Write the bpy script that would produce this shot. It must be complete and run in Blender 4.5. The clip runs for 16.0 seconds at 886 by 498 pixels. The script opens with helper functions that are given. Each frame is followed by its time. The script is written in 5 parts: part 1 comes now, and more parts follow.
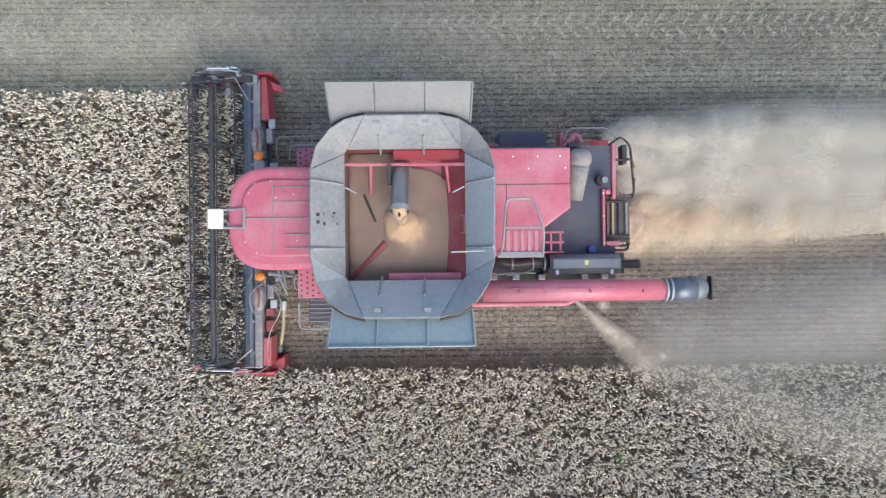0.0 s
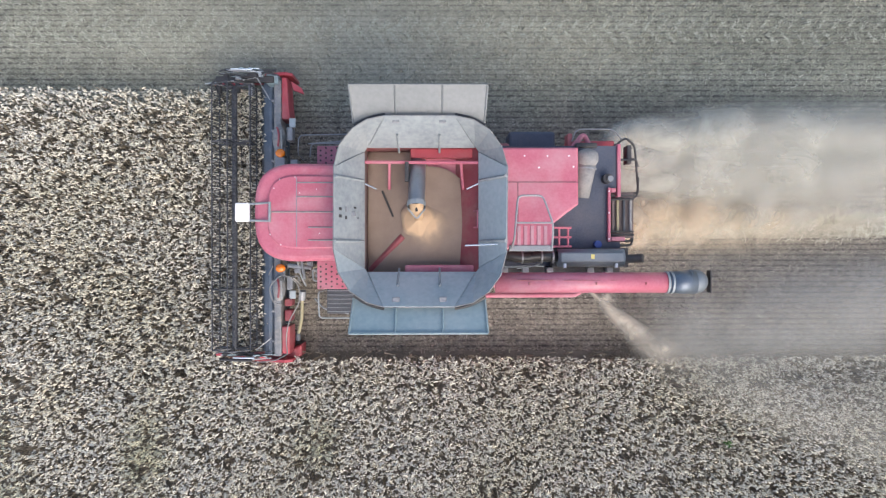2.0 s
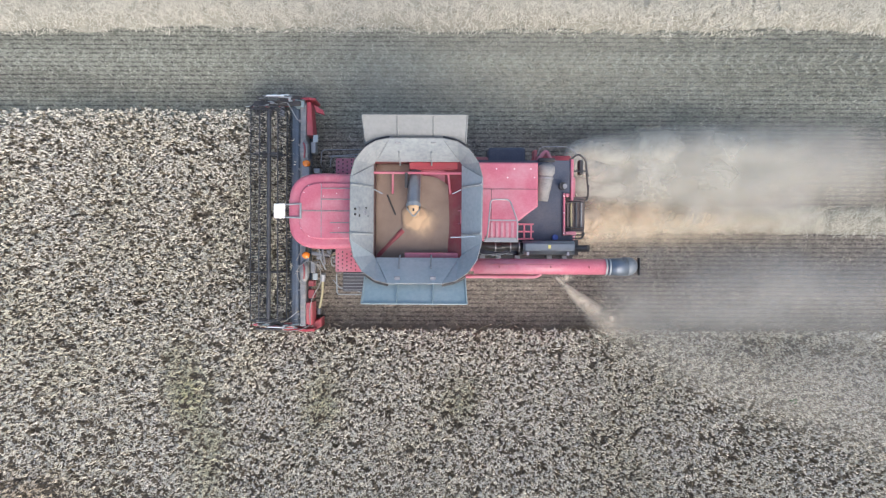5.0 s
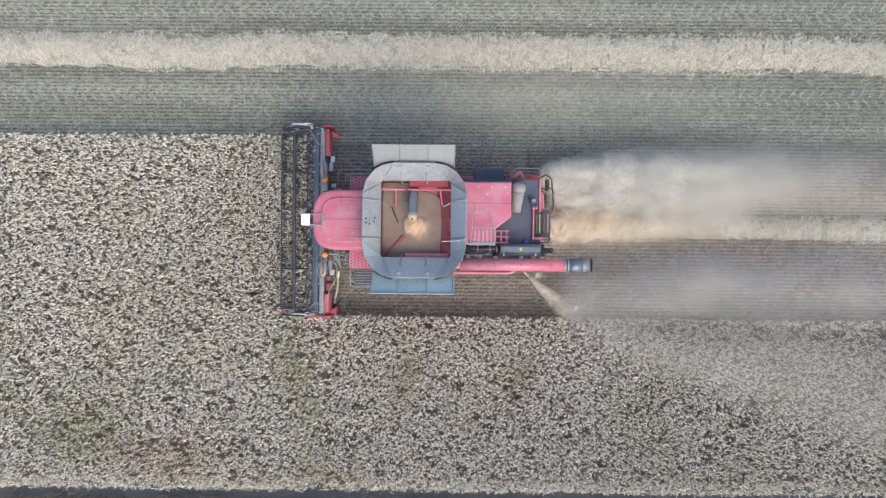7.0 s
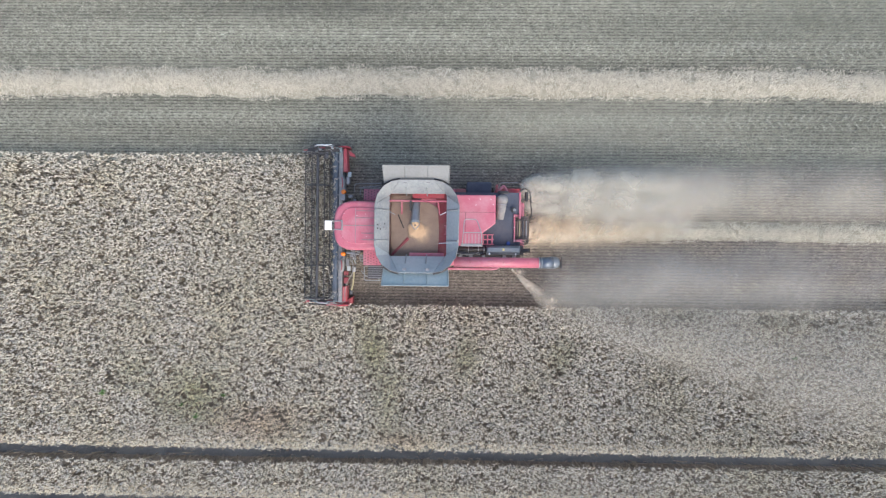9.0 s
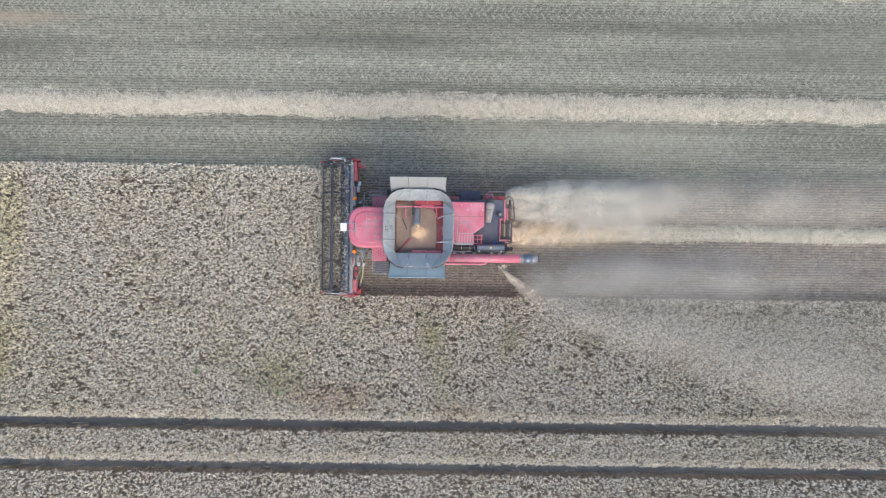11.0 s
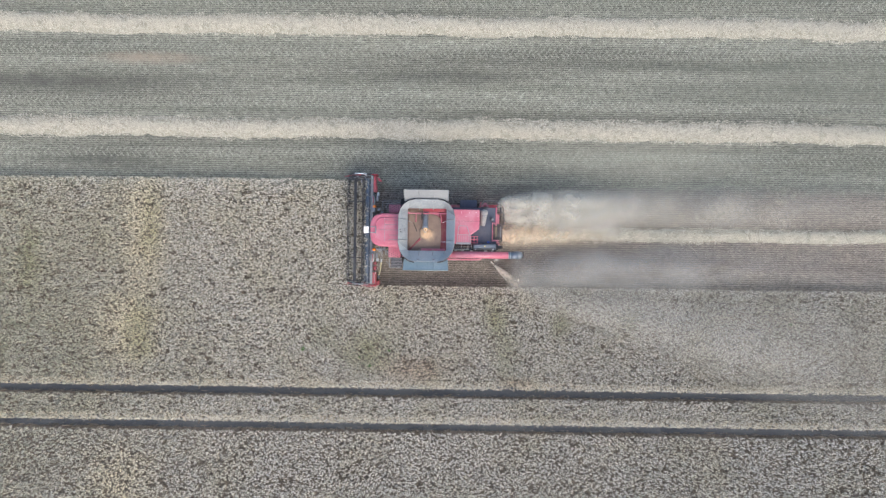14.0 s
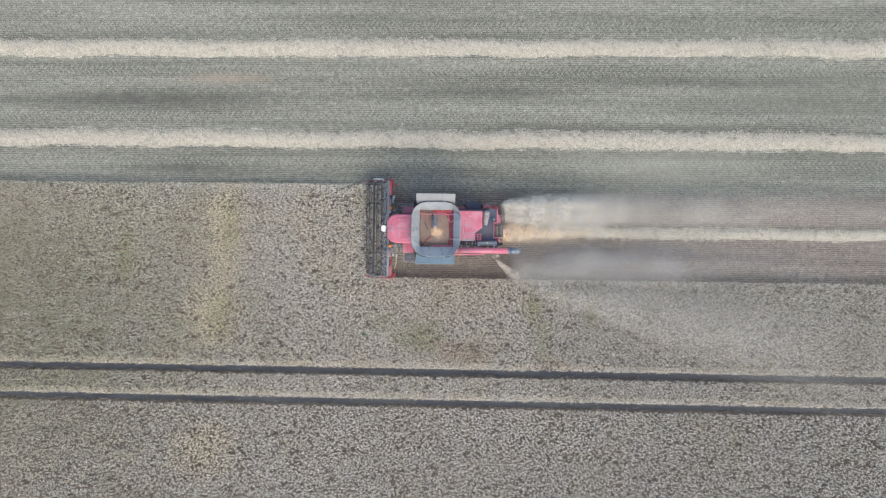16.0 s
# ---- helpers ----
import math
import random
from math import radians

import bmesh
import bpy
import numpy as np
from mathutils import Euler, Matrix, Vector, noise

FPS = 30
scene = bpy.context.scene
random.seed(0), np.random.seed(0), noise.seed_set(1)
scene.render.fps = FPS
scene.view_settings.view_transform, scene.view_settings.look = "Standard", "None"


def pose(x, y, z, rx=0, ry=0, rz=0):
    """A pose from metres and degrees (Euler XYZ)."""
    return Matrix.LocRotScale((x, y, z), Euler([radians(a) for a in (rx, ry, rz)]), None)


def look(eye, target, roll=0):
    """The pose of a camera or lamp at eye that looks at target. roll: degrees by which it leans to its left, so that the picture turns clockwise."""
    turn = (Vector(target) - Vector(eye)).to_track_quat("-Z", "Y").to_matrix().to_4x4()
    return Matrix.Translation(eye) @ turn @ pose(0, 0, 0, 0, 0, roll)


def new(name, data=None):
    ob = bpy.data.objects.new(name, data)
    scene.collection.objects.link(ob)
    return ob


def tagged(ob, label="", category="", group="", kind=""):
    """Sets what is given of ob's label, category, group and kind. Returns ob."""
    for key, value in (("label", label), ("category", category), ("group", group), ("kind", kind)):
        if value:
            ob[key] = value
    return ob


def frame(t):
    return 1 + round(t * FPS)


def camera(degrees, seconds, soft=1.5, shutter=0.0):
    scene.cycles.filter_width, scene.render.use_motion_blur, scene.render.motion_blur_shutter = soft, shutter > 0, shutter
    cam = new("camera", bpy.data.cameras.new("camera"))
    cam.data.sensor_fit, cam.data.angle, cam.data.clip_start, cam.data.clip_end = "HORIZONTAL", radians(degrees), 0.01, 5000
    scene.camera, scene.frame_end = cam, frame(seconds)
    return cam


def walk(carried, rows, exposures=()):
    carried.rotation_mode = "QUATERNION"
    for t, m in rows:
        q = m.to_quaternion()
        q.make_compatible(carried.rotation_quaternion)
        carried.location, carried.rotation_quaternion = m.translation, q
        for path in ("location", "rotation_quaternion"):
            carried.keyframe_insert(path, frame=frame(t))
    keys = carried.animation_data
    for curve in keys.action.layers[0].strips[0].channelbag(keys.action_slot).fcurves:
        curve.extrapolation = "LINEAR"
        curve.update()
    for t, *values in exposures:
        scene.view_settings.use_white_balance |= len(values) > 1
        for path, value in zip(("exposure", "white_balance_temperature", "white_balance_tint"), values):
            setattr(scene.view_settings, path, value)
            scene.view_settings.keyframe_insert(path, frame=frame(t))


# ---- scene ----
cam = camera(72.41, 16.0, soft=1.25)
walk(cam, [
    (0, pose(1.688, -0.585, 13.624, 0.22, -0.58, -0.60)),
    (0.5, pose(0.966, -0.644, 13.634, 0.23, -0.57, -0.48)),
    (1, pose(0.262, -0.672, 13.649, 0.21, -0.54, -0.37)),
    (1.5, pose(-0.391, -0.667, 13.821, 0.14, -0.54, -0.24)),
    (2, pose(-0.968, -0.671, 14.212, 0.06, -0.57, -0.10)),
    (2.5, pose(-1.499, -0.706, 14.696, -0.05, -0.54, 0.05)),
    (3, pose(-2.014, -0.748, 15.202, -0.15, -0.45, 0.14)),
    (3.5, pose(-2.532, -0.763, 15.682, -0.23, -0.31, 0.11)),
    (4, pose(-3.085, -0.798, 16.162, -0.32, -0.13, 0.09)),
    (6.5, pose(-5.641, -0.763, 19.916, -0.21, 0.07, 0.60)),
    (7, pose(-6.123, -0.744, 20.911, -0.24, 0.26, 0.55)),
    (7.5, pose(-6.594, -0.730, 21.906, -0.29, 0.45, 0.52)),
    (8, pose(-7.069, -0.699, 22.901, -0.36, 0.66, 0.53)),
    (8.5, pose(-7.508, -0.639, 23.898, -0.44, 0.86, 0.56)),
    (9, pose(-7.971, -0.588, 24.859, -0.56, 1.07, 0.60)),
    (11.5, pose(-11.396, -0.797, 30.003, -0.23, -0.28, 0.75)),
    (12, pose(-11.974, -0.827, 31.038, -0.21, -0.22, 0.73)),
    (12.5, pose(-12.525, -0.845, 32.074, -0.20, -0.16, 0.72)),
    (13, pose(-13.038, -0.835, 33.085, -0.19, -0.07, 0.72)),
    (13.5, pose(-13.542, -0.832, 34.107, -0.20, 0.08, 0.73)),
    (14, pose(-14.024, -0.834, 35.123, -0.23, 0.30, 0.75)),
    (14.5, pose(-14.471, -0.853, 36.169, -0.27, 0.59, 0.76)),
    (15, pose(-14.898, -0.873, 37.267, -0.32, 0.93, 0.75)),
    (15.5, pose(-15.357, -0.897, 38.442, -0.37, 1.33, 0.73)),
    (16, pose(-15.831, -0.920, 39.644, -0.41, 1.75, 0.70)),
])

# how far the harvester has driven towards -x, metres by seconds
TRAVEL = [(0, 0.00), (0.5, 0.60), (1, 1.20), (1.5, 1.80), (2, 2.40), (2.5, 3.00), (3, 3.59), (3.5, 4.19), (4, 4.77), (6.5, 7.58), (7, 8.16), (7.5, 8.72), (8, 9.28), (8.5, 9.83), (9, 10.43), (11.5, 13.45), (12, 13.99), (12.5, 14.49), (13, 15.07), (13.5, 15.63), (14, 16.20), (14.5, 16.79), (15, 17.34), (15.5, 17.91), (16, 18.50)]


def driven(t):
    return float(np.interp(t, [a for a, _ in TRAVEL], [b for _, b in TRAVEL]))


# ---- light: a bright veiled sky with a soft sun from the south ----
world = bpy.data.worlds.new("sky")
scene.world = world
world.use_nodes = True
sky = world.node_tree.nodes.new("ShaderNodeTexSky")
sky.sky_type, sky.sun_disc = "NISHITA", False
sky.sun_elevation, sky.sun_rotation = radians(48), radians(152)
sky.dust_density, sky.air_density = 4.0, 1.0
background = world.node_tree.nodes["Background"]
background.inputs["Strength"].default_value = 0.25
world.node_tree.links.new(sky.outputs[0], background.inputs[0])
sun = new("sun", bpy.data.lights.new("sun", "SUN"))
sun.data.energy, sun.data.angle, sun.data.color = 0.5, radians(60), (1.0, 0.95, 0.88)
sun.matrix_world = look((7, -13, 17), (0, 0, 0))
scene.view_settings.exposure = 0.22
scene.cycles.transparent_max_bounces = 32


# ---- materials ----
def material(name, a, b, rough=0.6, metal=0.0, coarse=2.0, fine=60.0, bump=0.2, island=0.0, grime=None, coat=0.0, stretch=1.0, blotch=1.3, world=False):
    """Two tones mixed by coarse and fine noise, with relief; island: how far single pieces differ; grime: a third tone in blotches."""
    m = bpy.data.materials.new(name)
    m.use_nodes = True
    t = m.node_tree
    n, l = t.nodes, t.links
    p = n["Principled BSDF"]
    geo = n.new("ShaderNodeNewGeometry")
    co = n.new("ShaderNodeTexCoord")
    big, small = n.new("ShaderNodeTexNoise"), n.new("ShaderNodeTexNoise")
    big.inputs["Scale"].default_value, small.inputs["Scale"].default_value = coarse, fine
    big.inputs["Detail"].default_value = small.inputs["Detail"].default_value = 4
    along = n.new("ShaderNodeMapping")
    along.inputs["Scale"].default_value = (stretch, 1, 1)
    place = geo.outputs["Position"] if world else co.outputs["Object"]
    l.new(place, along.inputs[0])
    l.new(along.outputs[0], big.inputs["Vector"])
    l.new(place, small.inputs["Vector"])
    add = n.new("ShaderNodeMath")
    add.operation = "MULTIPLY_ADD"
    add.inputs[1].default_value = 0.5
    l.new(small.outputs["Fac"], add.inputs[0])
    half = n.new("ShaderNodeMath")
    half.operation = "MULTIPLY"
    half.inputs[1].default_value = 0.5
    l.new(big.outputs["Fac"], half.inputs[0])
    l.new(half.outputs[0], add.inputs[2])
    fac = add.outputs[0]
    if island:
        mix = n.new("ShaderNodeMix")
        mix.inputs[0].default_value = island
        l.new(fac, mix.inputs[2])
        l.new(geo.outputs["Random Per Island"], mix.inputs[3])
        fac = mix.outputs[0]
    ramp = n.new("ShaderNodeValToRGB")
    lo, hi = (0.12, 0.88) if island else (0.35, 0.65)
    ramp.color_ramp.elements[0].position, ramp.color_ramp.elements[1].position = lo, hi
    ramp.color_ramp.elements[0].color, ramp.color_ramp.elements[1].color = (*a, 1), (*b, 1)
    l.new(fac, ramp.inputs[0])
    colour = ramp.outputs[0]
    if grime:
        blot = n.new("ShaderNodeTexNoise")
        blot.inputs["Scale"].default_value, blot.inputs["Detail"].default_value = blotch, 8
        blot.inputs["Roughness"].default_value = 0.65
        l.new(along.outputs[0], blot.inputs["Vector"])
        r2 = n.new("ShaderNodeMapRange")
        r2.inputs[1].default_value, r2.inputs[2].default_value, r2.inputs[4].default_value = 0.45, 0.75, grime[3]
        l.new(blot.outputs["Fac"], r2.inputs[0])
        mix = n.new("ShaderNodeMix")
        mix.data_type = "RGBA"
        l.new(r2.outputs[0], mix.inputs[0])
        l.new(colour, mix.inputs[6])
        mix.inputs[7].default_value = (*grime[:3], 1)
        colour = mix.outputs[2]
    l.new(colour, p.inputs["Base Color"])
    p.inputs["Roughness"].default_value, p.inputs["Metallic"].default_value = rough, metal
    p.inputs["Coat Weight"].default_value = coat
    if bump:
        bp = n.new("ShaderNodeBump")
        bp.inputs["Strength"].default_value, bp.inputs["Distance"].default_value = bump, 0.02
        l.new(small.outputs["Fac"], bp.inputs["Height"])
        l.new(bp.outputs[0], p.inputs["Normal"])
    return m


RED = material("dusty_red_paint", (0.435, 0.108, 0.158), (0.505, 0.155, 0.212), 0.42, coarse=1.5, fine=25, bump=0.03, grime=(0.53, 0.31, 0.335, 0.7), coat=0.1)
BRIGHT_RED = material("bright_red_paint", (0.37, 0.048, 0.066), (0.45, 0.082, 0.10), 0.5, bump=0.03, grime=(0.38, 0.21, 0.20, 0.75))
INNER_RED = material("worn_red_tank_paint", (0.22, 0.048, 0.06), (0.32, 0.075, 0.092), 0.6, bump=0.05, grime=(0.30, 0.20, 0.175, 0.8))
GALV = material("galvanised_sheet", (0.222, 0.25, 0.266), (0.352, 0.385, 0.392), 0.5, 0.15, coarse=1.6, fine=12, bump=0.06, grime=(0.40, 0.42, 0.42, 0.65))
FLAP_GREY = material("weathered_flap_sheet", (0.20, 0.212, 0.212), (0.25, 0.262, 0.262), 0.6, 0.1, coarse=1.2, fine=14, bump=0.04, grime=(0.29, 0.297, 0.285, 0.6), stretch=0.4)
# grey sheet with the blue of the skylight put into its tone
GALV_BLUE = material("sky_tinted_sheet", (0.222, 0.308, 0.335), (0.29, 0.372, 0.395), 0.5, 0.1, coarse=1.2, fine=14, bump=0.04, grime=(0.42, 0.44, 0.45, 0.55))
AUGER_GREY = material("dark_grey_cast", (0.12, 0.15, 0.18), (0.18, 0.21, 0.24), 0.4, 0.2, bump=0.05, grime=(0.30, 0.30, 0.29, 0.4))
STEEL = material("dull_grey_steel", (0.20, 0.21, 0.23), (0.34, 0.35, 0.36), 0.45, 0.4, bump=0.1)
NAVY = material("blue_black_deck", (0.045, 0.058, 0.09), (0.08, 0.093, 0.13), 0.6, coarse=2, fine=30, bump=0.08, grime=(0.16, 0.15, 0.15, 0.5))
DECK_BROWN = material("dusty_dark_well", (0.10, 0.075, 0.07), (0.17, 0.135, 0.125), 0.7, bump=0.1)
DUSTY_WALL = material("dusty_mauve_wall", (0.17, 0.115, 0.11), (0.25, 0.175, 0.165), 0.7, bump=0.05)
BLACK = material("black_paint", (0.018, 0.019, 0.022), (0.045, 0.046, 0.05), 0.5, bump=0.08, grime=(0.15, 0.13, 0.11, 0.4))
RUBBER = material("tyre_rubber", (0.02, 0.02, 0.022), (0.05, 0.045, 0.04), 0.8, bump=0.2, grime=(0.16, 0.13, 0.10, 0.6))
TROUGH = material("blue_steel_trough", (0.08, 0.11, 0.15), (0.15, 0.19, 0.24), 0.4, 0.5, bump=0.06, grime=(0.26, 0.24, 0.22, 0.5))
WHITE = material("white_plastic", (0.78, 0.79, 0.80), (0.84, 0.84, 0.84), 0.4, bump=0.0)
ORANGE = material("orange_lens", (0.75, 0.17, 0.01), (0.85, 0.24, 0.02), 0.2, bump=0.0, coat=0.6)
SHIELD = material("brushed_steel_shield", (0.17, 0.19, 0.215), (0.30, 0.325, 0.35), 0.32, 0.5, bump=0.05, grime=(0.34, 0.34, 0.33, 0.4))
SOOT = material("glossy_black_pipe", (0.022, 0.022, 0.024), (0.07, 0.068, 0.066), 0.28, 0.3, bump=0.06)
CHROME = material("bright_ram_steel", (0.58, 0.66, 0.70), (0.80, 0.86, 0.88), 0.22, 0.5, bump=0.03)
REEL_GREY = material("dusty_dark_steel", (0.04, 0.044, 0.054), (0.10, 0.105, 0.115), 0.55, 0.2, bump=0.05)


def row_soil(name, k, warm):
    """Soil under stubble: pale chaff along the drilled rows, dark soil between them."""
    m = material(name, (0.22 * k * warm, 0.23 * k, 0.185 * k), (0.32 * k * warm, 0.33 * k, 0.27 * k), 0.95, coarse=0.8, fine=40, bump=0.6, grime=(0.145 * k * warm, 0.16 * k, 0.125 * k, 0.85), stretch=0.05, blotch=0.8)
    n, l = m.node_tree.nodes, m.node_tree.links
    p = n["Principled BSDF"]
    co, wv, mx, mr, no = n.new("ShaderNodeTexCoord"), n.new("ShaderNodeTexWave"), n.new("ShaderNodeMix"), n.new("ShaderNodeMapRange"), n.new("ShaderNodeTexNoise")
    wv.bands_direction, wv.wave_profile = "Y", "SIN"
    wv.inputs["Scale"].default_value = 2 * math.pi / (20 * 0.125)
    wv.inputs["Distortion"].default_value, wv.inputs["Detail"].default_value, wv.inputs["Detail Scale"].default_value = 1.6, 3, 6.0
    no.inputs["Scale"].default_value = 9.0
    l.new(co.outputs["Object"], wv.inputs["Vector"])
    l.new(co.outputs["Object"], no.inputs["Vector"])
    mul = n.new("ShaderNodeMath")
    mul.operation = "MULTIPLY"
    l.new(wv.outputs["Fac"], mul.inputs[0])
    l.new(no.outputs["Fac"], mul.inputs[1])
    mr.inputs[1].default_value, mr.inputs[2].default_value, mr.inputs[4].default_value = 0.30, 0.56, 0.92
    l.new(mul.outputs[0], mr.inputs[0])
    mx.data_type = "RGBA"
    l.new(mr.outputs[0], mx.inputs[0])
    l.new(p.inputs["Base Color"].links[0].from_socket, mx.inputs[6])
    mx.inputs[7].default_value = (0.085 * k, 0.083 * k, 0.076 * k, 1)
    # loose fibres and crumbs
    fb, fr, ml = n.new("ShaderNodeTexNoise"), n.new("ShaderNodeMapRange"), n.new("ShaderNodeVectorMath")
    fb.inputs["Scale"].default_value, fb.inputs["Detail"].default_value, fb.inputs["Roughness"].default_value = 26.0, 4, 0.7
    fb.inputs["Distortion"].default_value = 1.2
    l.new(co.outputs["Object"], fb.inputs["Vector"])
    fr.inputs[1].default_value, fr.inputs[2].default_value, fr.inputs[3].default_value, fr.inputs[4].default_value = 0.34, 0.66, 0.45, 1.75
    l.new(fb.outputs["Fac"], fr.inputs[0])
    ml.operation = "MULTIPLY"
    l.new(mx.outputs[2], ml.inputs[0])
    l.new(fr.outputs[0], ml.inputs[1])
    l.new(ml.outputs[0], p.inputs["Base Color"])
    return m


def aged(m):
    """The strip cut in this pass is darker, not yet bleached: its tones pass into the old ones over a ragged metre."""
    n, l = m.node_tree.nodes, m.node_tree.links
    p = n["Principled BSDF"]
    geo, sep, no, add, mr, mx, hue = (n.new("ShaderNode" + k) for k in ("NewGeometry", "SeparateXYZ", "TexNoise", "Math", "MapRange", "Mix", "HueSaturation"))
    l.new(geo.outputs["Position"], sep.inputs[0])
    no.inputs["Scale"].default_value = 1.2
    l.new(geo.outputs["Position"], no.inputs["Vector"])
    add.operation = "ADD"
    l.new(sep.outputs[1], add.inputs[0])
    l.new(no.outputs["Fac"], add.inputs[1])
    mr.inputs[1].default_value, mr.inputs[2].default_value = 2.55, 3.35
    l.new(add.outputs[0], mr.inputs[0])
    src = p.inputs["Base Color"].links[0].from_socket
    mx.data_type, mx.blend_type = "RGBA", "MIX"
    mul = n.new("ShaderNodeMix")
    mul.data_type, mul.blend_type = "RGBA", "MULTIPLY"
    mul.inputs[0].default_value = 1.0
    l.new(src, mul.inputs[6])
    mul.inputs[7].default_value = (1.0, 0.865, 0.88, 1)
    l.new(mr.outputs[0], mx.inputs[0])
    l.new(mul.outputs[2], mx.inputs[6])
    l.new(src, mx.inputs[7])
    # long streaks left by the straw walkers and older wheelings, broken up along their way
    mp, st, sr, ml = n.new("ShaderNodeMapping"), n.new("ShaderNodeTexNoise"), n.new("ShaderNodeMapRange"), n.new("ShaderNodeVectorMath")
    mp.inputs["Scale"].default_value = (0.045, 1.0, 1.0)
    l.new(geo.outputs["Position"], mp.inputs[0])
    st.inputs["Scale"].default_value, st.inputs["Detail"].default_value, st.inputs["Roughness"].default_value = 0.85, 2, 0.5
    l.new(mp.outputs[0], st.inputs["Vector"])
    sr.inputs[1].default_value, sr.inputs[2].default_value, sr.inputs[3].default_value, sr.inputs[4].default_value = 0.34, 0.64, 0.68, 1.03
    l.new(st.outputs["Fac"], sr.inputs[0])
    ml.operation = "MULTIPLY"
    l.new(mx.outputs[2], ml.inputs[0])
    l.new(sr.outputs[0], ml.inputs[1])
    # mottling of chaff and bare patches
    mo, mm, mk = n.new("ShaderNodeTexNoise"), n.new("ShaderNodeMapRange"), n.new("ShaderNodeVectorMath")
    mo.inputs["Scale"].default_value, mo.inputs["Detail"].default_value, mo.inputs["Roughness"].default_value = 3.2, 6, 0.75
    l.new(geo.outputs["Position"], mo.inputs["Vector"])
    mm.inputs[1].default_value, mm.inputs[2].default_value, mm.inputs[3].default_value, mm.inputs[4].default_value = 0.32, 0.68, 0.70, 1.36
    l.new(mo.outputs["Fac"], mm.inputs[0])
    mk.operation = "MULTIPLY"
    l.new(ml.outputs[0], mk.inputs[0])
    l.new(mm.outputs[0], mk.inputs[1])
    l.new(mk.outputs[0], p.inputs["Base Color"])


ROW_SOIL = row_soil("stubble_soil", 0.95, 1.0)
aged(ROW_SOIL)
WORN_GREY = material("worn_grey_paint", (0.16, 0.17, 0.185), (0.26, 0.27, 0.28), 0.6, 0.1, coarse=4, fine=30, bump=0.15, grime=(0.40, 0.37, 0.32, 0.8), blotch=6.0)
DULL_GREY = material("dull_plastic", (0.17, 0.175, 0.18), (0.25, 0.25, 0.25), 0.6, 0.0, coarse=5, fine=30, bump=0.05, grime=(0.36, 0.34, 0.31, 0.7), blotch=4.0)
PINK_TREAD = material("worn_pink_tread", (0.40, 0.19, 0.235), (0.46, 0.25, 0.29), 0.6, bump=0.1, grime=(0.46, 0.40, 0.39, 0.6), blotch=5.0)
# funnel sheet turned from the sun: sky reflection is in the colour
PANEL_BLUE = material("sky_tinted_panel", (0.31, 0.375, 0.40), (0.42, 0.475, 0.495), 0.5, 0.1, coarse=1.5, fine=12, bump=0.05, grime=(0.47, 0.49, 0.50, 0.65))
LABEL_YELLOW = material("yellow_label", (0.60, 0.52, 0.16), (0.70, 0.62, 0.22), 0.5, bump=0.0)
YELLOW = material("yellow_hose", (0.27, 0.245, 0.15), (0.36, 0.32, 0.19), 0.6)
FRESH = material("fresh_grain", (0.54, 0.375, 0.225), (0.66, 0.47, 0.29), 0.85, coarse=4, fine=140, bump=0.6)
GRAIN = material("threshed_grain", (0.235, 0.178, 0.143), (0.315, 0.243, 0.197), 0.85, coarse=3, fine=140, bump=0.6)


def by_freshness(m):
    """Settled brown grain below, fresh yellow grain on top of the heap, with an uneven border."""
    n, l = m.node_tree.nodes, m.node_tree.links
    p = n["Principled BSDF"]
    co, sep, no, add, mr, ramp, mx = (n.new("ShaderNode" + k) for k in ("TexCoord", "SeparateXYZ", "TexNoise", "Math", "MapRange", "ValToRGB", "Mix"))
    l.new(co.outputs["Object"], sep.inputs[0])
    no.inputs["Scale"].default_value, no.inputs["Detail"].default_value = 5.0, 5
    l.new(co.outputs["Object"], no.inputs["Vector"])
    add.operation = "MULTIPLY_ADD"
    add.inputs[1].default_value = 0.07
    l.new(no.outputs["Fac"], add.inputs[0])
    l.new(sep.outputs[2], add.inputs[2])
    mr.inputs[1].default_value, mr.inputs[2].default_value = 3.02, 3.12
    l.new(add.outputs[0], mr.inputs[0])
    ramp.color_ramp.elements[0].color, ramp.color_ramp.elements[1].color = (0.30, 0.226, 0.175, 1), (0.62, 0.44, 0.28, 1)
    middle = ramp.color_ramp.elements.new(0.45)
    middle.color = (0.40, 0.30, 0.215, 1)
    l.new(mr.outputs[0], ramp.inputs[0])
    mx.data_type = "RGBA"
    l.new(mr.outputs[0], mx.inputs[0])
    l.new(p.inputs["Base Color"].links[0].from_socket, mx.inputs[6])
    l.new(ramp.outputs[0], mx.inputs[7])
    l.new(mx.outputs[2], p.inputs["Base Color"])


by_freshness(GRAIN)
GLASS = material("dark_cab_glass", (0.02, 0.025, 0.03), (0.03, 0.035, 0.04), 0.08, bump=0.0)
SOIL = material("dry_soil", (0.13, 0.112, 0.095), (0.20, 0.175, 0.15), 0.95, coarse=0.8, fine=22, bump=0.7, grime=(0.25, 0.24, 0.21, 0.6), stretch=0.15)
TRAM_SOIL = material("packed_soil", (0.085, 0.092, 0.098), (0.145, 0.156, 0.165), 0.9, coarse=1.5, fine=18, bump=0.6, grime=(0.19, 0.20, 0.19, 0.5), stretch=0.2)
STUBBLE = material("stubble", (0.16, 0.165, 0.133), (0.62, 0.63, 0.54), 0.85, coarse=0.7, fine=30, bump=0.0, island=0.6, grime=(0.20, 0.218, 0.172, 0.55), stretch=0.06, blotch=0.8)
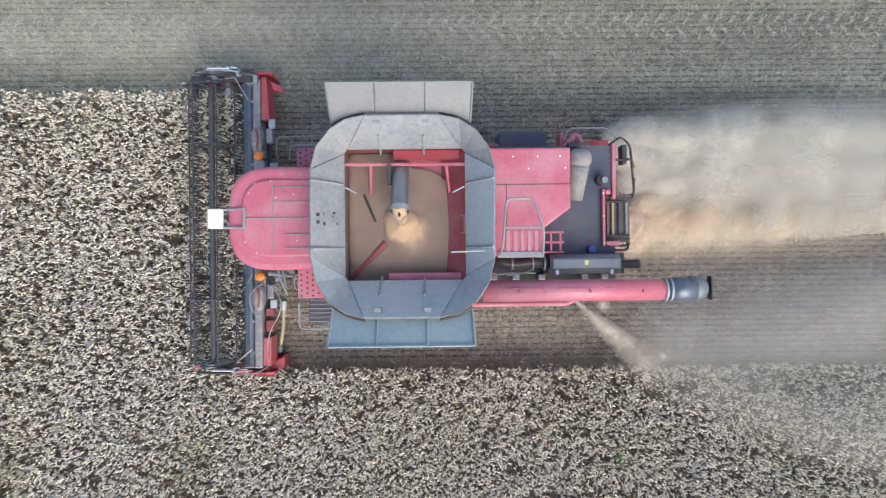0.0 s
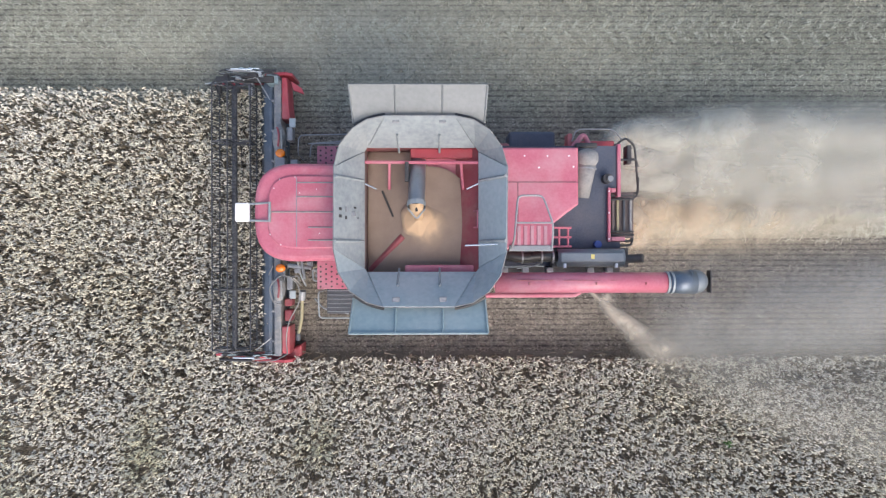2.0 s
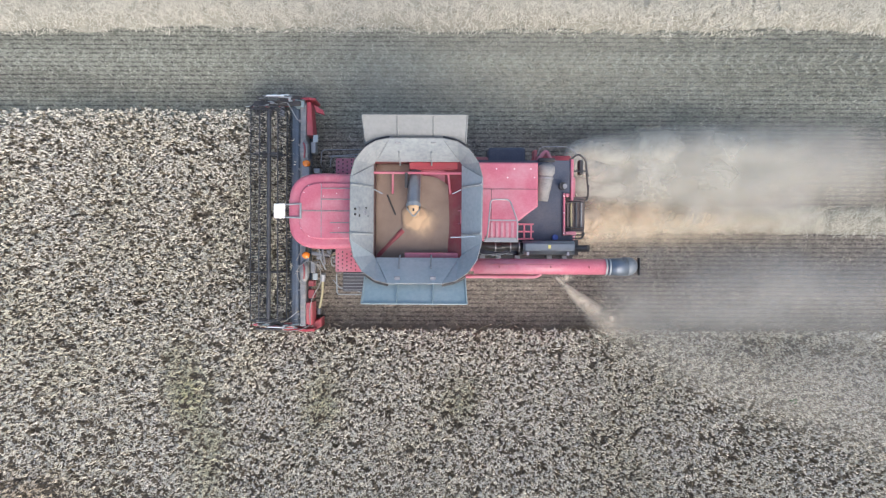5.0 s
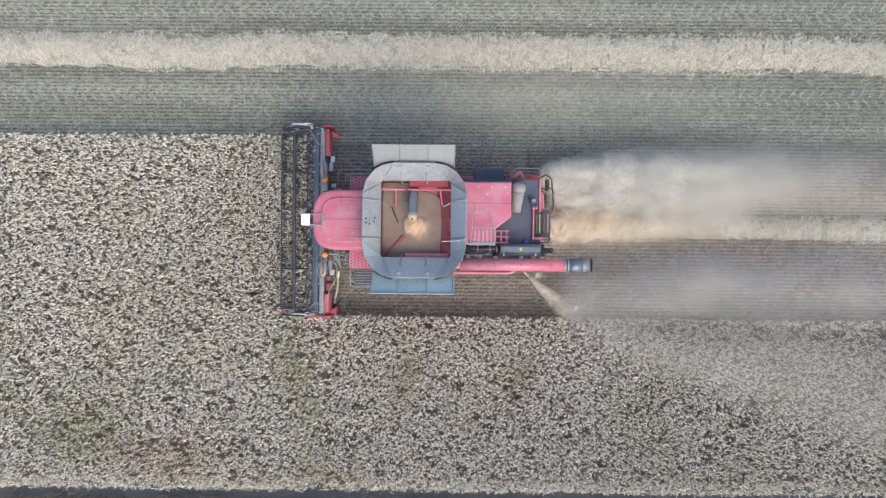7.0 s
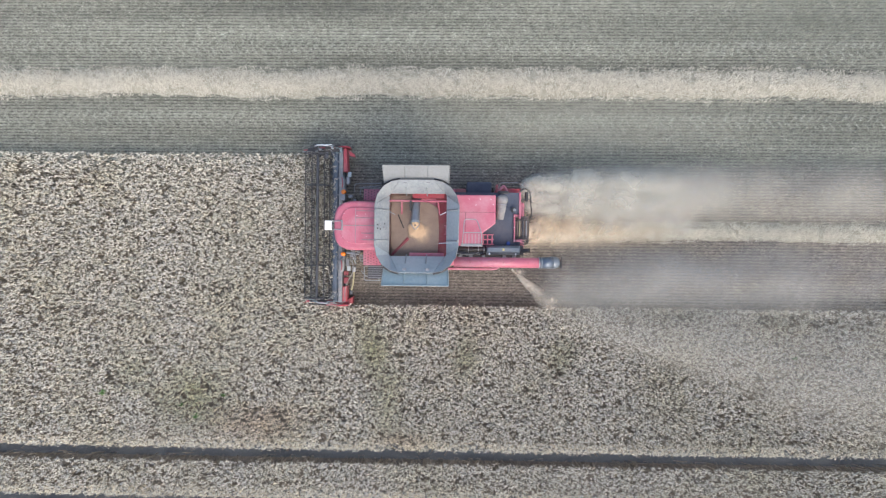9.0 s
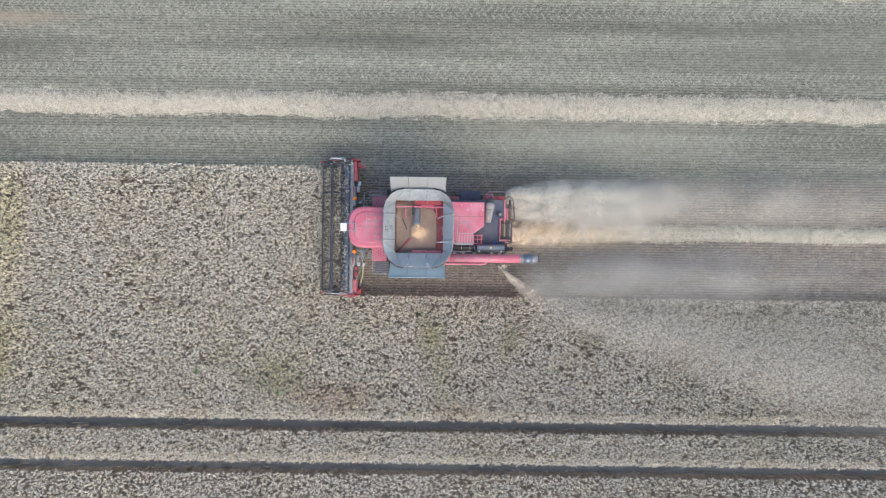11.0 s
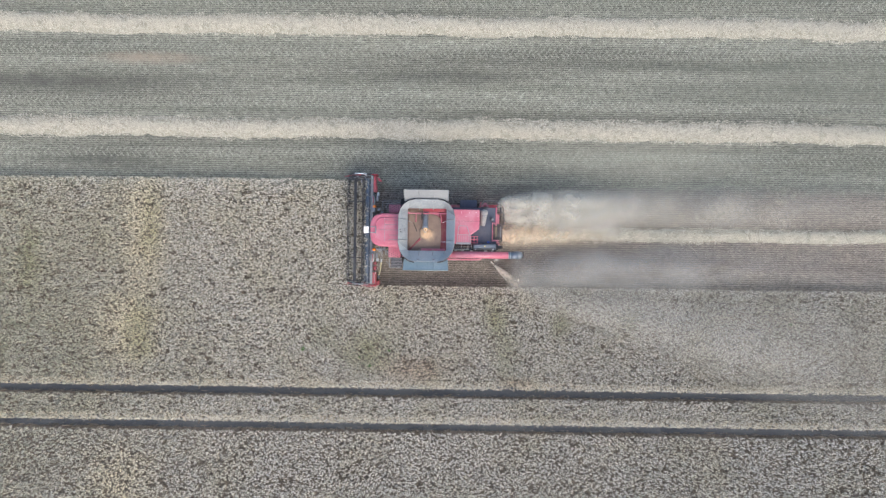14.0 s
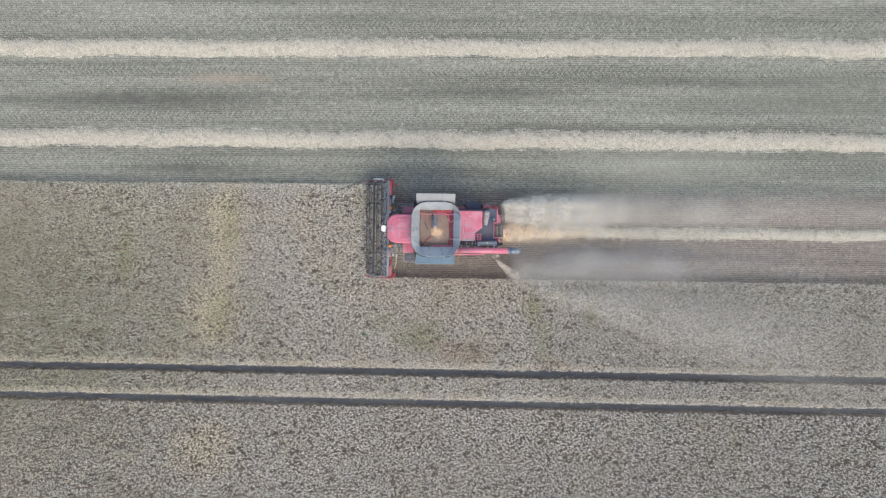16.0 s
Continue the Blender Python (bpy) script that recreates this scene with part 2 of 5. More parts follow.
STUBBLE_PALE = material("pressed_stubble", (0.25, 0.265, 0.22), (0.46, 0.475, 0.40), 0.8, coarse=0.7, fine=30, bump=0.0, island=0.7)
STRAW = material("cut_straw", (0.36, 0.345, 0.272), (0.73, 0.71, 0.605), 0.75, coarse=1.0, fine=40, bump=0.0, island=0.7, world=True)
STRAW_BED = material("matted_straw", (0.26, 0.248, 0.195), (0.46, 0.445, 0.365), 0.85, coarse=5.0, fine=45, bump=0.8, world=True)
EAR = material("ripe_ears", (0.50, 0.474, 0.392), (0.79, 0.768, 0.682), 0.8, coarse=2.6, fine=9, bump=0.0, island=0.52, grime=(0.52, 0.485, 0.305, 0.55), blotch=0.28, world=True)
# warmer copy of the ears: sunlight on the crop's south side as colour
FRINGE = material("sunlit_ears", (0.50, 0.455, 0.34), (0.74, 0.68, 0.55), 0.8, coarse=2.0, fine=9, bump=0.0, island=0.5, grime=(0.52, 0.40, 0.24, 0.6), blotch=0.5, world=True)
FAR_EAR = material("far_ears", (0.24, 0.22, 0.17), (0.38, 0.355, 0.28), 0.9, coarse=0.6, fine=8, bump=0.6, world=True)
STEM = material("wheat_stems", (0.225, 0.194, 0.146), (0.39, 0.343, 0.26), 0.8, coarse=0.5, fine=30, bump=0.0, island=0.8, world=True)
WEED = material("green_leaf", (0.07, 0.15, 0.04), (0.13, 0.23, 0.08), 0.6, bump=0.0, island=0.6)


def dust_material(name, colour, strength, scale, stretch=1.0, low=0.15, swirl=0.15):
    """Airborne dust: thins out towards the rim of its piece (by its UV) and in wisps."""
    m = bpy.data.materials.new(name)
    m.use_nodes = True
    t = m.node_tree
    n, l = t.nodes, t.links
    n.clear()
    out, mix = n.new("ShaderNodeOutputMaterial"), n.new("ShaderNodeMixShader")
    clear, dif, tra, both = n.new("ShaderNodeBsdfTransparent"), n.new("ShaderNodeBsdfDiffuse"), n.new("ShaderNodeBsdfTranslucent"), n.new("ShaderNodeMixShader")
    dif.inputs[0].default_value = tra.inputs[0].default_value = (*colour, 1)
    both.inputs[0].default_value = 0.4
    l.new(dif.outputs[0], both.inputs[1])
    l.new(tra.outputs[0], both.inputs[2])
    co = n.new("ShaderNodeTexCoord")
    mp = n.new("ShaderNodeMapping")
    mp.inputs["Scale"].default_value = (stretch, 1, 1)
    no = n.new("ShaderNodeTexNoise")
    no.inputs["Scale"].default_value, no.inputs["Detail"].default_value, no.inputs["Roughness"].default_value = scale, 5, 0.55
    no.inputs["Distortion"].default_value = swirl
    l.new(co.outputs["Object"], mp.inputs[0])
    l.new(mp.outputs[0], no.inputs["Vector"])
    wisp = n.new("ShaderNodeMapRange")
    wisp.interpolation_type = "SMOOTHSTEP"
    wisp.inputs[1].default_value, wisp.inputs[2].default_value, wisp.inputs[3].default_value = 0.32, 0.68, low
    l.new(no.outputs["Fac"], wisp.inputs[0])
    at = n.new("ShaderNodeAttribute")
    at.attribute_name = "thick"
    a = n.new("ShaderNodeMath")
    a.operation = "MULTIPLY"
    l.new(wisp.outputs[0], a.inputs[0])
    l.new(at.outputs["Fac"], a.inputs[1])
    b = n.new("ShaderNodeMath")
    b.operation = "MULTIPLY"
    b.inputs[1].default_value = strength
    l.new(a.outputs[0], b.inputs[0])
    l.new(b.outputs[0], mix.inputs[0])
    l.new(clear.outputs[0], mix.inputs[1])
    l.new(both.outputs[0], mix.inputs[2])
    l.new(mix.outputs[0], out.inputs[0])
    return m


PALE_DUST = dust_material("pale_dust", (0.67, 0.665, 0.60), 0.80, 0.95, 0.9, 0.26, 0.3)
THIN_DUST = dust_material("thin_dust", (0.56, 0.565, 0.51), 0.27, 0.40, 0.7, 0.4)
HAZE_DUST = dust_material("haze_dust", (0.52, 0.53, 0.505), 0.36, 0.55, 0.6, 0.25)
CROP_HAZE = dust_material("crop_haze", (0.57, 0.565, 0.515), 0.23, 0.35, 0.7, 0.5, 0.6)
CHAFF_DUST = dust_material("chaff_dust", (0.72, 0.625, 0.485), 0.90, 2.0, 1.0, 0.28, 0.6)
JET_DUST = dust_material("jet_dust", (0.71, 0.66, 0.565), 0.85, 2.0, 0.8, 0.2, 0.5)
BILLOW_DUST = dust_material("billow_dust", (0.70, 0.68, 0.615), 0.46, 1.7, 1.0, 0.35, 0.4)
BILLOW_CHAFF = dust_material("billow_chaff", (0.73, 0.62, 0.475), 0.62, 2.6, 1.0, 0.2, 0.6)
PUFF_DUST = dust_material("puff_dust", (0.68, 0.665, 0.605), 0.62, 1.5, 1.0, 0.2, 0.8)


def patches(m, spots):
    """Paler or greener patches of the crop: centre, half-widths, tone, strength."""
    n, l = m.node_tree.nodes, m.node_tree.links
    p = n["Principled BSDF"]
    geo, no = n.new("ShaderNodeNewGeometry"), n.new("ShaderNodeTexNoise")
    no.inputs["Scale"].default_value, no.inputs["Detail"].default_value = 1.1, 4
    l.new(geo.outputs["Position"], no.inputs["Vector"])
    for x, y, rx, ry, tone, strength in spots:
        mp, ln, mr, mu, mx = n.new("ShaderNodeMapping"), n.new("ShaderNodeVectorMath"), n.new("ShaderNodeMapRange"), n.new("ShaderNodeMath"), n.new("ShaderNodeMix")
        mp.vector_type = "TEXTURE"
        mp.inputs["Location"].default_value, mp.inputs["Scale"].default_value = (x, y, 0), (rx, ry, 100)
        l.new(geo.outputs["Position"], mp.inputs[0])
        ln.operation = "LENGTH"
        l.new(mp.outputs[0], ln.inputs[0])
        mr.inputs[1].default_value, mr.inputs[2].default_value, mr.inputs[3].default_value, mr.inputs[4].default_value = 0.2, 1.0, strength * 2, 0
        l.new(ln.outputs["Value"], mr.inputs[0])
        mu.operation, mu.use_clamp = "MULTIPLY", True
        l.new(mr.outputs[0], mu.inputs[0])
        l.new(no.outputs["Fac"], mu.inputs[1])
        mx.data_type = "RGBA"
        l.new(mu.outputs[0], mx.inputs[0])
        l.new(p.inputs["Base Color"].links[0].from_socket, mx.inputs[6])
        mx.inputs[7].default_value = (*tone, 1)
        l.new(mx.outputs[2], p.inputs["Base Color"])


PALE, OLIVE, RUST = (0.74, 0.68, 0.50), (0.36, 0.37, 0.17), (0.50, 0.36, 0.22)
patches(EAR, ((-46.0, -6.0, 21.0, 18.0, (0.37, 0.375, 0.27), 0.85), (-31.2, -0.3, 1.6, 4.4, PALE, 1.1), (-32.0, -5.6, 2.4, 3.0, PALE, 1.0), (-31.4, -6.0, 1.2, 2.4, OLIVE, 0.45), (-30.8, 0.2, 0.9, 2.6, OLIVE, 0.4), (-32.5, -14.5, 2.8, 2.9, PALE, 0.9), (-37.8, -1.5, 0.9, 3.5, OLIVE, 0.35), (-18.4, -6.9, 2.4, 1.7, OLIVE, 0.55), (-21.0, -5.9, 1.4, 1.2, OLIVE, 0.35), (-11.2, -4.6, 1.0, 1.7, OLIVE, 0.45),
              (-10.6, -6.6, 1.1, 2.6, OLIVE, 0.35), (-15.8, -7.8, 2.6, 1.0, RUST, 0.5), (-3.6, -5.0, 0.7, 1.0, OLIVE, 0.4), (-7.4, -5.2, 0.8, 1.2, OLIVE, 0.4), (-9.5, -4.0, 1.0, 1.0, PALE, 0.5), (-10.0, -8.6, 1.5, 0.5, RUST, 0.4)))

# bare, darker and paler stretches of the stubble
aged(STUBBLE)
BARE = (0.075, 0.078, 0.066)
for m in (ROW_SOIL, STUBBLE):
    patches(m, ((-3.0, 4.3, 9.0, 1.6, (0.40, 0.40, 0.33), 0.4), (9.0, 8.8, 14.0, 2.2, (0.13, 0.14, 0.11), 0.4), (9.0, 4.3, 7.0, 1.0, (0.13, 0.14, 0.11), 0.3), (5.5, 2.95, 7.5, 0.55, BARE, 0.2), (-34.0, 4.05, 6.0, 0.8, BARE, 0.5), (-36.5, 8.6, 11.0, 1.1, BARE, 0.5), (-31.5, 9.9, 4.0, 0.5, (0.36, 0.30, 0.23), 0.6), (-14.0, 8.9, 6.0, 0.5, BARE, 0.45), (-2.0, 15.6, 22.0, 0.35, BARE, 0.8), (-30.0, 15.9, 14.0, 0.4, BARE, 0.9)))

# ---- mesh helpers ----
def sheet(name, V, F, mat, kind="", label="", category="", second=None, split=0):
    """A mesh from arrays of corners and quads; past the quad number split it is of the second material."""
    me = bpy.data.meshes.new(name)
    V, F = np.asarray(V, np.float32).reshape(-1, 3), np.asarray(F, np.int32).reshape(-1, 4)
    me.vertices.add(len(V))
    me.vertices.foreach_set("co", V.ravel())
    me.loops.add(F.size)
    me.loops.foreach_set("vertex_index", F.ravel())
    me.polygons.add(len(F))
    me.polygons.foreach_set("loop_start", np.arange(0, F.size, 4, dtype=np.int32))
    me.update(calc_edges=True)
    me.materials.append(mat)
    if second:
        me.materials.append(second)
        me.polygons.foreach_set("material_index", (np.arange(len(F)) >= split).astype(np.int32))
    return tagged(new(name, me), label, category, "", kind)


def part(name, bm, mat, parent, label="", smooth=False):
    me = bpy.data.meshes.new(name)
    bmesh.ops.recalc_face_normals(bm, faces=bm.faces)
    if smooth:
        for f in bm.faces:
            f.smooth = True
    bm.to_mesh(me)
    bm.free()
    me.materials.append(mat)
    ob = new(name, me)
    ob.parent = parent
    return tagged(ob, label)


def box(bm, x0, x1, y0, y1, z0, z1, bevel=0.0):
    vs = [bm.verts.new((x, y, z)) for x in (x0, x1) for y in (y0, y1) for z in (z0, z1)]
    for f in ((0, 1, 3, 2), (4, 6, 7, 5), (0, 4, 5, 1), (2, 3, 7, 6), (0, 2, 6, 4), (1, 5, 7, 3)):
        bm.faces.new([vs[i] for i in f])
    if bevel:
        bmesh.ops.recalc_face_normals(bm, faces=bm.faces)
        es = {e for v in vs for e in v.link_edges}
        bmesh.ops.bevel(bm, geom=list(es), offset=bevel, segments=2, affect="EDGES", profile=0.5)
    return bm


def boxed(*a, bevel=0.0):
    return box(bmesh.new(), *a, bevel=bevel)


def prism(bm, outline, z0, z1, bevel=0.0):
    """An outline in plan, from z0 to z1 (numbers, or functions of x and y)."""
    hi = z1 if callable(z1) else lambda x, y: z1
    lo = z0 if callable(z0) else lambda x, y: z0
    a = [bm.verts.new((x, y, lo(x, y))) for x, y in outline]
    b = [bm.verts.new((x, y, hi(x, y))) for x, y in outline]
    n = len(outline)
    bm.faces.new(a[::-1])
    top = bm.faces.new(b)
    for i in range(n):
        bm.faces.new((a[i], a[(i + 1) % n], b[(i + 1) % n], b[i]))
    if bevel:
        bmesh.ops.recalc_face_normals(bm, faces=bm.faces)
        bmesh.ops.bevel(bm, geom=list(top.edges), offset=bevel, segments=3, affect="EDGES", profile=0.5)
    return bm


def tube(bm, pts, r, seg=8, r1=None, capped=True):
    """A round bar through points; r1: its radius at the far end."""
    pts = [Vector(p) for p in pts]
    rings = []
    for i, p in enumerate(pts):
        d = (pts[min(i + 1, len(pts) - 1)] - pts[max(i - 1, 0)]).normalized()
        u = d.cross(Vector((0, 0, 1)) if abs(d.z) < 0.9 else Vector((1, 0, 0))).normalized()
        v = d.cross(u)
        rr = r + ((r1 if r1 is not None else r) - r) * i / max(1, len(pts) - 1)
        rings.append([bm.verts.new(p + rr * (math.cos(a) * u + math.sin(a) * v)) for a in (2 * math.pi * k / seg for k in range(seg))])
    for a, b in zip(rings, rings[1:]):
        for k in range(seg):
            bm.faces.new((a[k], a[(k + 1) % seg], b[(k + 1) % seg], b[k]))
    if capped:
        bm.faces.new(rings[0][::-1])
        bm.faces.new(rings[-1])
    return bm


def slab(bm, pts, thick):
    """A sheet of metal through corner points in space, with thickness."""
    pts = [Vector(p) for p in pts]
    nrm = (pts[1] - pts[0]).cross(pts[2] - pts[0]).normalized() * thick
    a, b = [bm.verts.new(p) for p in pts], [bm.verts.new(p + nrm) for p in pts]
    n = len(pts)
    bm.faces.new(a[::-1]), bm.faces.new(b)
    for i in range(n):
        bm.faces.new((a[i], a[(i + 1) % n], b[(i + 1) % n], b[i]))
    return bm


def rounded(pts, r, seg=6):
    """A polyline with its inner corners rounded."""
    pts = [Vector(p) for p in pts]
    out = [pts[0]]
    for a, b, c in zip(pts, pts[1:], pts[2:]):
        ra = min(r, (a - b).length / 2, (c - b).length / 2)
        p, q = b + (a - b).normalized() * ra, b + (c - b).normalized() * ra
        out += [(1 - k / seg) ** 2 * p + 2 * (k / seg) * (1 - k / seg) * b + (k / seg) ** 2 * q for k in range(seg + 1)]
    return out + [pts[-1]]


rng = np.random.default_rng(4)


def wave(x, y, size, seed):
    """Smooth value noise, 0 to 1."""
    g = np.random.default_rng(seed).random((64, 64))
    u, v = np.asarray(x) / size + 1000, np.asarray(y) / size + 1000
    i, j = np.floor(u).astype(int), np.floor(v).astype(int)
    fx, fy = u - i, v - j
    fx, fy = fx * fx * (3 - 2 * fx), fy * fy * (3 - 2 * fy)
    q = lambda a, b: g[a % 64, b % 64]
    return (q(i, j) * (1 - fx) + q(i + 1, j) * fx) * (1 - fy) + (q(i, j + 1) * (1 - fx) + q(i + 1, j + 1) * fx) * fy


# ---- ground ----
WEST, EAST = -50.0, 20.0
CROP_N, CROP_S = 2.9, -3.1
TRAMS = (-9.2, -11.2)
bm = bmesh.new()
bmesh.ops.create_grid(bm, x_segments=60, y_segments=60, size=900)
me = bpy.data.meshes.new("ground")
bm.to_mesh(me)
bm.free()
me.materials.append(SOIL)
tagged(new("ground", me), "dry brown soil of a flat arable field", "ground", "", "structure")


g0 = boxed(WEST - 150, EAST + 150, CROP_S + 0.05, 190.0, -0.10, 0.006)
me = bpy.data.meshes.new("stubble_ground")
g0.to_mesh(me)
g0.free()
me.materials.append(ROW_SOIL)
tagged(new("stubble_ground", me), "chaff-covered soil with drilled rows", "ground", "", "structure")


def ears(n, x0, x1, y0, y1, seed, slim=1.0, curl=True):
    """Nodding ears over a rectangle, in small tufts with dark gaps between; curl: two quads an ear, else one."""
    g = np.random.default_rng(seed)
    each = 6 if curl else 7
    m = max(1, int(n / each))
    rows = max(1, round((y1 - y0) / math.sqrt((x1 - x0) * (y1 - y0) / m / 1.25)))
    cols = max(1, round(m / rows))
    u, v = np.meshgrid(np.arange(cols), np.arange(rows), indexing="ij")
    u, v = u.ravel() + (v.ravel() % 2) * 0.5 + g.uniform(-0.42, 0.42, u.size), v.ravel() + g.uniform(-0.42, 0.42, v.size)
    tx, ty = x0 + (u + 0.5) / (cols + 0.25) * (x1 - x0), y0 + (v + 0.5) / rows * (y1 - y0)
    stand = 0.8 * wave(tx * 0.7, ty, 0.17, 7) + 0.2 * wave(tx * 0.8, ty, 0.5, 8)
    keep = g.random(len(tx)) < np.clip((stand - 0.16) * 4.0, 0.62, 1.0)
    tx, ty = tx[keep], ty[keep]
    tz = g.normal(0, 0.05, len(tx)) + 0.12 * (stand[keep] - 0.5)
    many = g.integers(each - 2, each + 3, len(tx))
    x, y, z = np.repeat(tx, many), np.repeat(ty, many), 0.73 + np.repeat(tz, many)
    n = len(x)
    x, y, z = x + g.normal(-0.02, 0.036, n), y + g.normal(0, 0.028, n), z + g.normal(0, 0.03, n)
    x, y = x.clip(x0 - 0.05, x1 + 0.05), y.clip(y0 - 0.05, y1 + 0.05)
    a = g.normal(0, 0.8, n) + np.pi * (g.random(n) < 0.5)
    turn = g.normal(0, 0.45, n)
    L, w = g.uniform(0.048, 0.082, n), g.uniform(0.017, 0.028, n) * slim
    ends = ((0.75, -0.02), (1.0, 0.015), (0.5, -0.03)) if curl else ((0.9, 0.01), (0.8, -0.02))
    k1 = len(ends) - 1
    V = np.zeros((n, 2 * k1 + 2, 3))
    px, py = x.copy(), y.copy()
    for k, (ww, dz) in enumerate(ends):
        ang = a + turn * (k - 1)
        if k:
            px, py = px + np.cos(ang) * L / k1, py + np.sin(ang) * L / k1
        ox, oy = -np.sin(ang) * w * ww / 2, np.cos(ang) * w * ww / 2
        V[:, 2 * k] = np.stack([px + ox, py + oy, z + dz + 0.012], 1)
        V[:, 2 * k + 1] = np.stack([px - ox, py - oy, z + dz - 0.008], 1)
    F = np.arange(n)[:, None, None] * (2 * k1 + 2) + np.array([[0, 1, 3, 2], [2, 3, 5, 4]])[:k1]
    return V.reshape(-1, 3), F.reshape(-1, 4)


def stalks(n, x0, x1, y0, y1, seed, h=0.69, w=0.026, lean=0.18):
    """Stems with a leaf's width, upright and a little askew."""
    g = np.random.default_rng(seed)
    x, y, a = g.uniform(x0, x1, n), g.uniform(y0, y1, n), g.uniform(0, np.pi, n)
    dx, dy, hh = g.normal(0, lean, n).clip(-0.22, 0.22), g.normal(0, lean, n).clip(-0.16, 0.16), h * g.uniform(0.6, 1.0, n)
    ox, oy = np.cos(a) * w / 2, np.sin(a) * w / 2
    o = np.zeros(n)
    V = np.stack([np.stack([x + ox, y + oy, o - 0.01], 1), np.stack([x - ox, y - oy, o - 0.01], 1),
                  np.stack([x - 2 * ox + dx, y - 2 * oy + dy, hh], 1), np.stack([x + 2 * ox + dx, y + 2 * oy + dy, hh], 1)], 1)
    return V.reshape(-1, 3), (np.arange(n)[:, None] * 4 + np.arange(4)).reshape(-1, 4)


def crop(x0, x1, y0, y1, seed, label, name="standing_wheat"):
    area = (x1 - x0) * (y1 - y0)
    near = y1 > -9 and x0 > -15
    V, F = ears(int(area * (600 if y1 > -11 else 400)), x0, x1, y0, y1, seed, 1.0 if near else 0.94 if y1 > -11 else 1.1, near)
    W, G = stalks(int(area * (120 if near else 90)), x0, x1, y0, y1, seed + 1, w=0.016)
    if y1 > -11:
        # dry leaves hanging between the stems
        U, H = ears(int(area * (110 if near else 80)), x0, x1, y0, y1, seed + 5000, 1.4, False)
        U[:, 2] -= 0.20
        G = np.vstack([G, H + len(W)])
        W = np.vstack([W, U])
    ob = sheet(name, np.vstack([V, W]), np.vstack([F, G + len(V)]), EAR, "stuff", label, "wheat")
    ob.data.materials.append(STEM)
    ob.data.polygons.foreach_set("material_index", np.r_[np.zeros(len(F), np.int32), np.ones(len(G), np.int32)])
    return ob


RIPE = "ripe pale wheat standing on dry soil"
seed = 100
for i in range(7):
    a, b = WEST + 10 * i, WEST + 10 * (i + 1)
    for y0, y1 in ((-8.93, CROP_S), (-10.93, -9.47), (-20.0, -11.47)):
        crop(a, b, y0, y1, seed, RIPE)
        seed += 2
for y in TRAMS:
    g0 = boxed(WEST, EAST, y - 0.32, y + 0.32, -0.1, 0.006)
    me = bpy.data.meshes.new("tramline")
    g0.to_mesh(me)
    g0.free()
    me.materials.append(TRAM_SOIL)
    tagged(new("tramline", me), "bare packed wheel line of grey soil through the wheat", "wheel track", "", "structure")
for y in TRAMS:
    # stray stems leaning into the wheel lines
    V, F = stalks(520, WEST, EAST, y - 0.34, y - 0.20, 870, 0.62, 0.02, 0.25)
    W, G = stalks(520, WEST, EAST, y + 0.20, y + 0.34, 871, 0.62, 0.02, 0.25)
    sheet("stray_stems", np.vstack([V, W]), np.vstack([F, G + len(V)]), STEM, "stuff", "bent stems at the edges of a tramline", "wheat")
for y in (-8.93, -10.93):
    # bowed ears along the south-facing sides of the tramlines, and the thicker stand beside them
    for i in range(7):
        V, F = ears(650, WEST + 10 * i, WEST + 10 * (i + 1), y - 0.10, y + 0.06, 900 + i, 1.0, False)
        V[:, 2] -= 0.10 + 2.2 * np.clip(y + 0.02 - V[:, 1], 0, 0.14)
        U, G = ears(1500, WEST + 10 * i, WEST + 10 * (i + 1), y, y + 0.38, 950 + i, 1.0, False)
        sheet("crop_fringe", np.vstack([V, U]), np.vstack([F, G + len(V)]), FRINGE, "stuff", "pale bowed ears along a tramline", "wheat")
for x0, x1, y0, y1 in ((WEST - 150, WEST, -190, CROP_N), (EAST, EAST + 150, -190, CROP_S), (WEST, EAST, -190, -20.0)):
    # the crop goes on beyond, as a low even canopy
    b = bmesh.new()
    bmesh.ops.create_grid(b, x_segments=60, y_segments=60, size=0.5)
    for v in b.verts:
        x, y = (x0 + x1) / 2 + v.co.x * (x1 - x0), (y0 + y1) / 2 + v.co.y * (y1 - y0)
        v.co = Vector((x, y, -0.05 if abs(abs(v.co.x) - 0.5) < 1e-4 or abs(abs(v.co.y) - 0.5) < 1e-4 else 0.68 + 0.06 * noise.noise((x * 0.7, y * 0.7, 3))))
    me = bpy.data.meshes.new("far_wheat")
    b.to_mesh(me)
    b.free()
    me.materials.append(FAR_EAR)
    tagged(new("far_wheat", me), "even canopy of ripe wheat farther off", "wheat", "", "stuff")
KNIFE, STRIP = -2.42, 0.24
COUNT = 82
crop(WEST, KNIFE - STRIP * COUNT, CROP_S, CROP_N, 60, RIPE)
strips = []
for k in range(COUNT):
    x = KNIFE - STRIP * (k + 1)
    ob = crop(x, x + STRIP, CROP_S, CROP_N, 1000 + 2 * k, RIPE, "wheat_row")
    ob.data.transform(Matrix.Translation((-x, 0, 0)))
    ob.matrix_basis = pose(x, 0, 0)
    strips.append(ob)


